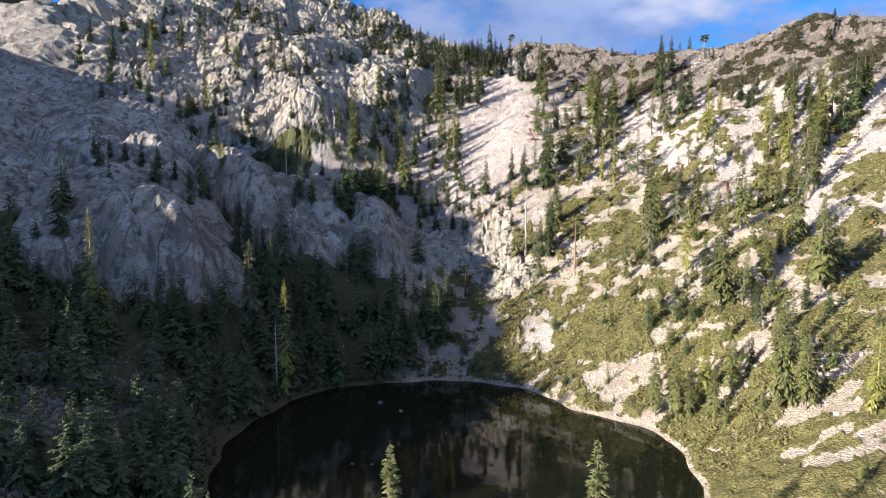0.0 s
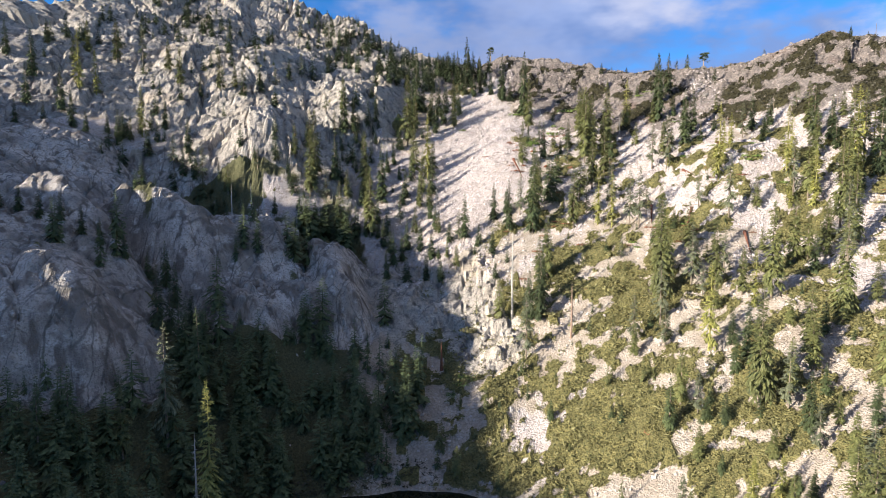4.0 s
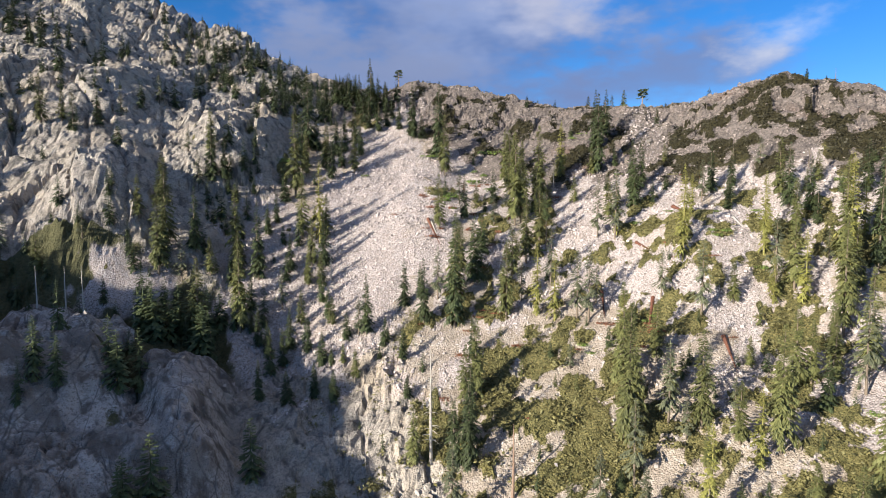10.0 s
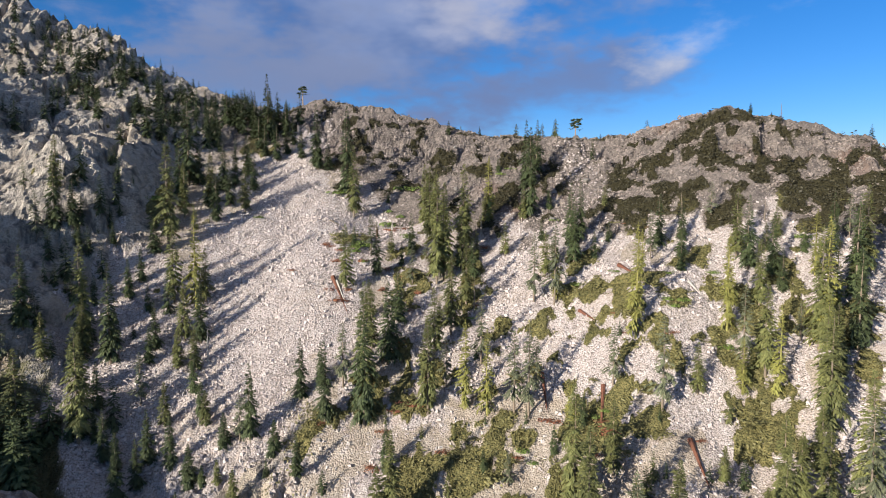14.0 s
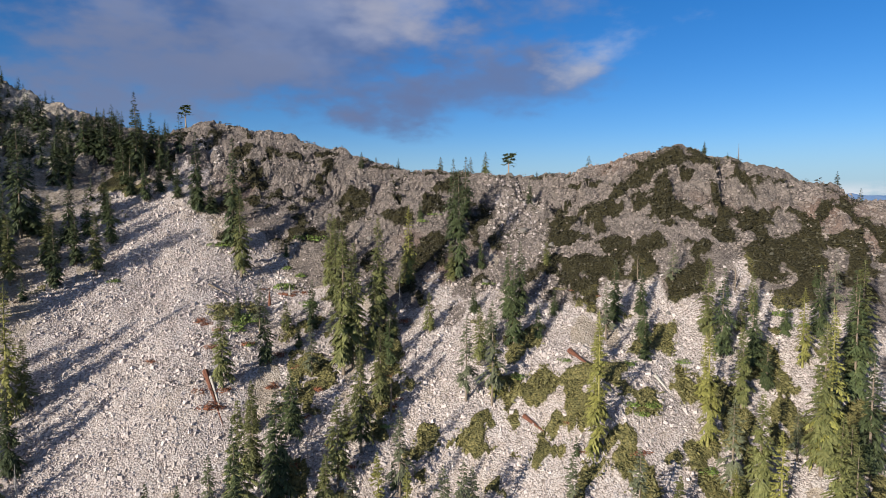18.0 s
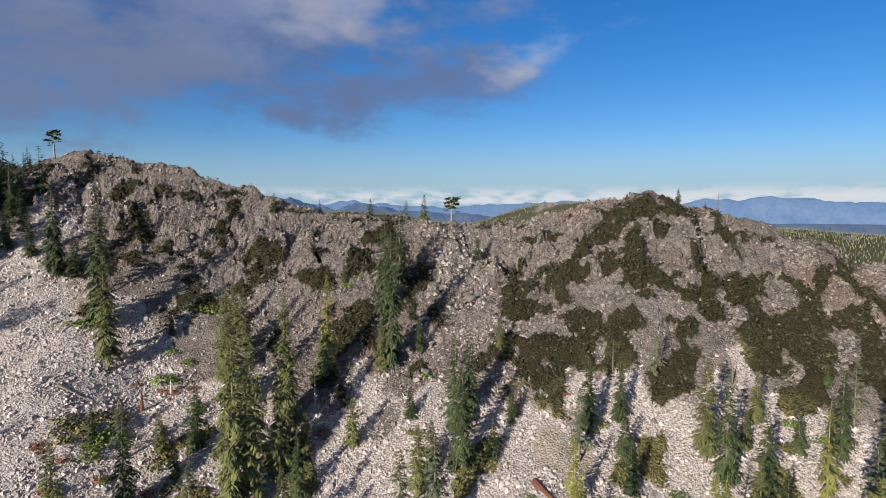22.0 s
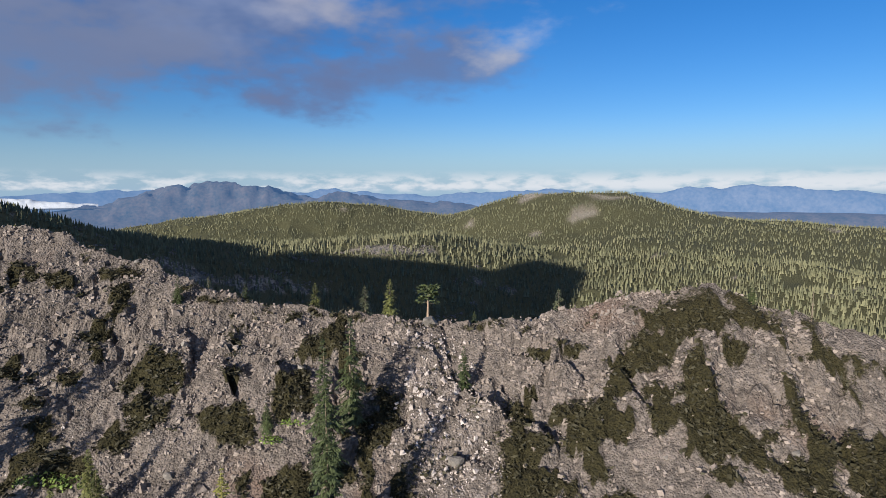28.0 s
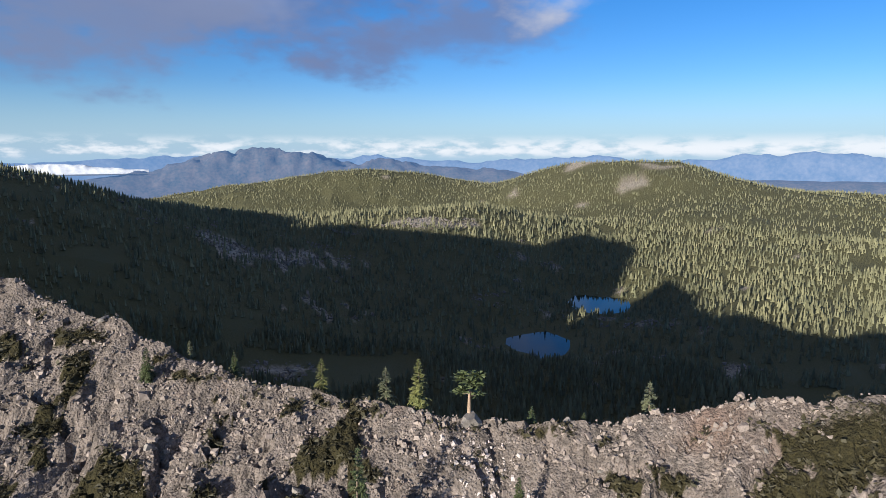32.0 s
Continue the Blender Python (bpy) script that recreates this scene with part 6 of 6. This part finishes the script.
# ---- the wooded country beyond ----
def far_woods():
    g = np.random.default_rng(51)
    pts_near, pts_far = [], []
    for n, r0, r1, store, lo, hi in ((21000, 130, 1500, pts_near, 6, 14), (9000, 105, 640, pts_near, 7, 15), (25000, 1450, 2900, pts_far, 6, 11)):
        az = np.radians(g.uniform(-13, 72, n))
        r = np.sqrt(g.uniform(r0 ** 2, r1 ** 2, n))
        x, y = 94.5 + np.sin(az) * r, 254 + np.cos(az) * r
        dc, _ = crest_near(x, y)
        ok = ~inside(x, y) & (dc > 16) & (g.random(n) > 1.1 * outcrops(x, y))
        for px, py in (POND_A, POND_B):
            ok &= np.hypot(x - px, y - py) + 22 * fbm(x, y, 40, 2, 181) > 56
        ok &= fbm(x, y, 90, 3, 171) > -0.45 + 0.5 * mound(x, y, *away(17, 560), 90, 40)
        z = heights(x, y)
        h = g.uniform(lo, hi, n) * np.where(dc < 90, 0.6, 1.0)
        store.extend([(a, b, c - 0.5, d) for a, b, c, d, k in zip(x, y, z, h, ok) if k])
    stand("far_forest", pts_near[0::2], "dense fir forest filling the valley beyond the crest", False, ("far",))
    stand("valley_forest", pts_near[1::2], "dense olive fir forest filling the valley beyond the crest", False, ("far",))
    stand("hill_forest", pts_far, "fir forest on the distant rounded hills", False, ("far",))


far_woods()
stones("valley_rocks", 60000, (-150, 800, 600, 1500), lambda x, y: ease(0.2, 0.45, outcrops(x, y)) * (np.hypot(x - 94, y - 254) < 1250), 0.8, 3.5, GRANITE, "grey rock ledges among the valley forest", 39)


# bluish emission on far ranges and fog stands in for air haze
def haze_glow_mat(name, a, b, glow, strength, scale):
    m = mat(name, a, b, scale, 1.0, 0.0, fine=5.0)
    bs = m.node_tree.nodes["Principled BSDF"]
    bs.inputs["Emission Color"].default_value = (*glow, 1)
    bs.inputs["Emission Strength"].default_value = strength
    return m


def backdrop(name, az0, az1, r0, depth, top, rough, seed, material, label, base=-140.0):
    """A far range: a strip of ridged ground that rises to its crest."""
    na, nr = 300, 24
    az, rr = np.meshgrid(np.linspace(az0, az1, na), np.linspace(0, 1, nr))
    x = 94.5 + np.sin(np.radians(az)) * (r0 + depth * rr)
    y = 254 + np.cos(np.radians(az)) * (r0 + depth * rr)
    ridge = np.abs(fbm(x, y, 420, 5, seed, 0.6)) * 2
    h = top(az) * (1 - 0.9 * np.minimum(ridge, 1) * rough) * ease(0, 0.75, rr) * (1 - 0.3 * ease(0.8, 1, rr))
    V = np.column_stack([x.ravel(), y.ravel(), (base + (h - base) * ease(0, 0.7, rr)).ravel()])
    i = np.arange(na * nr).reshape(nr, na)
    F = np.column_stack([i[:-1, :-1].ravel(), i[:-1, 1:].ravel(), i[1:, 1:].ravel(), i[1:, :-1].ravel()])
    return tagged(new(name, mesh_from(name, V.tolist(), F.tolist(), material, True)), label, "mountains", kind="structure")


# air haze is put into the blue base colours and the glow
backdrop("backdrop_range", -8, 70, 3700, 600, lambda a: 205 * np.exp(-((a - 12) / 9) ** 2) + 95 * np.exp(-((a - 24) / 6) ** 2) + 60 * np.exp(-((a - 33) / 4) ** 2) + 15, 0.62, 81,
         haze_glow_mat("hazy_mountain", (0.02, 0.035, 0.045), (0.10, 0.085, 0.078), (0.06, 0.15, 0.34), 0.40, 0.012), "blue hazy mountain range under low cloud")
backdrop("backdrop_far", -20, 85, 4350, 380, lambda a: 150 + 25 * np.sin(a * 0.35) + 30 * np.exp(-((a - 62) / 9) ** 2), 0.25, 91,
         haze_glow_mat("distant_haze_range", (0.03, 0.05, 0.08), (0.09, 0.10, 0.12), (0.10, 0.23, 0.48), 0.5, 0.008), "distant mountain range on the horizon, blue with haze")
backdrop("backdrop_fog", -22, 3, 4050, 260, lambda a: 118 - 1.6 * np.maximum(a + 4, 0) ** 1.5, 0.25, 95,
         haze_glow_mat("white_fog", (0.55, 0.58, 0.62), (0.75, 0.77, 0.8), (0.5, 0.6, 0.75), 0.1, 0.01), "white bank of fog lying in a far valley", base=60.0)
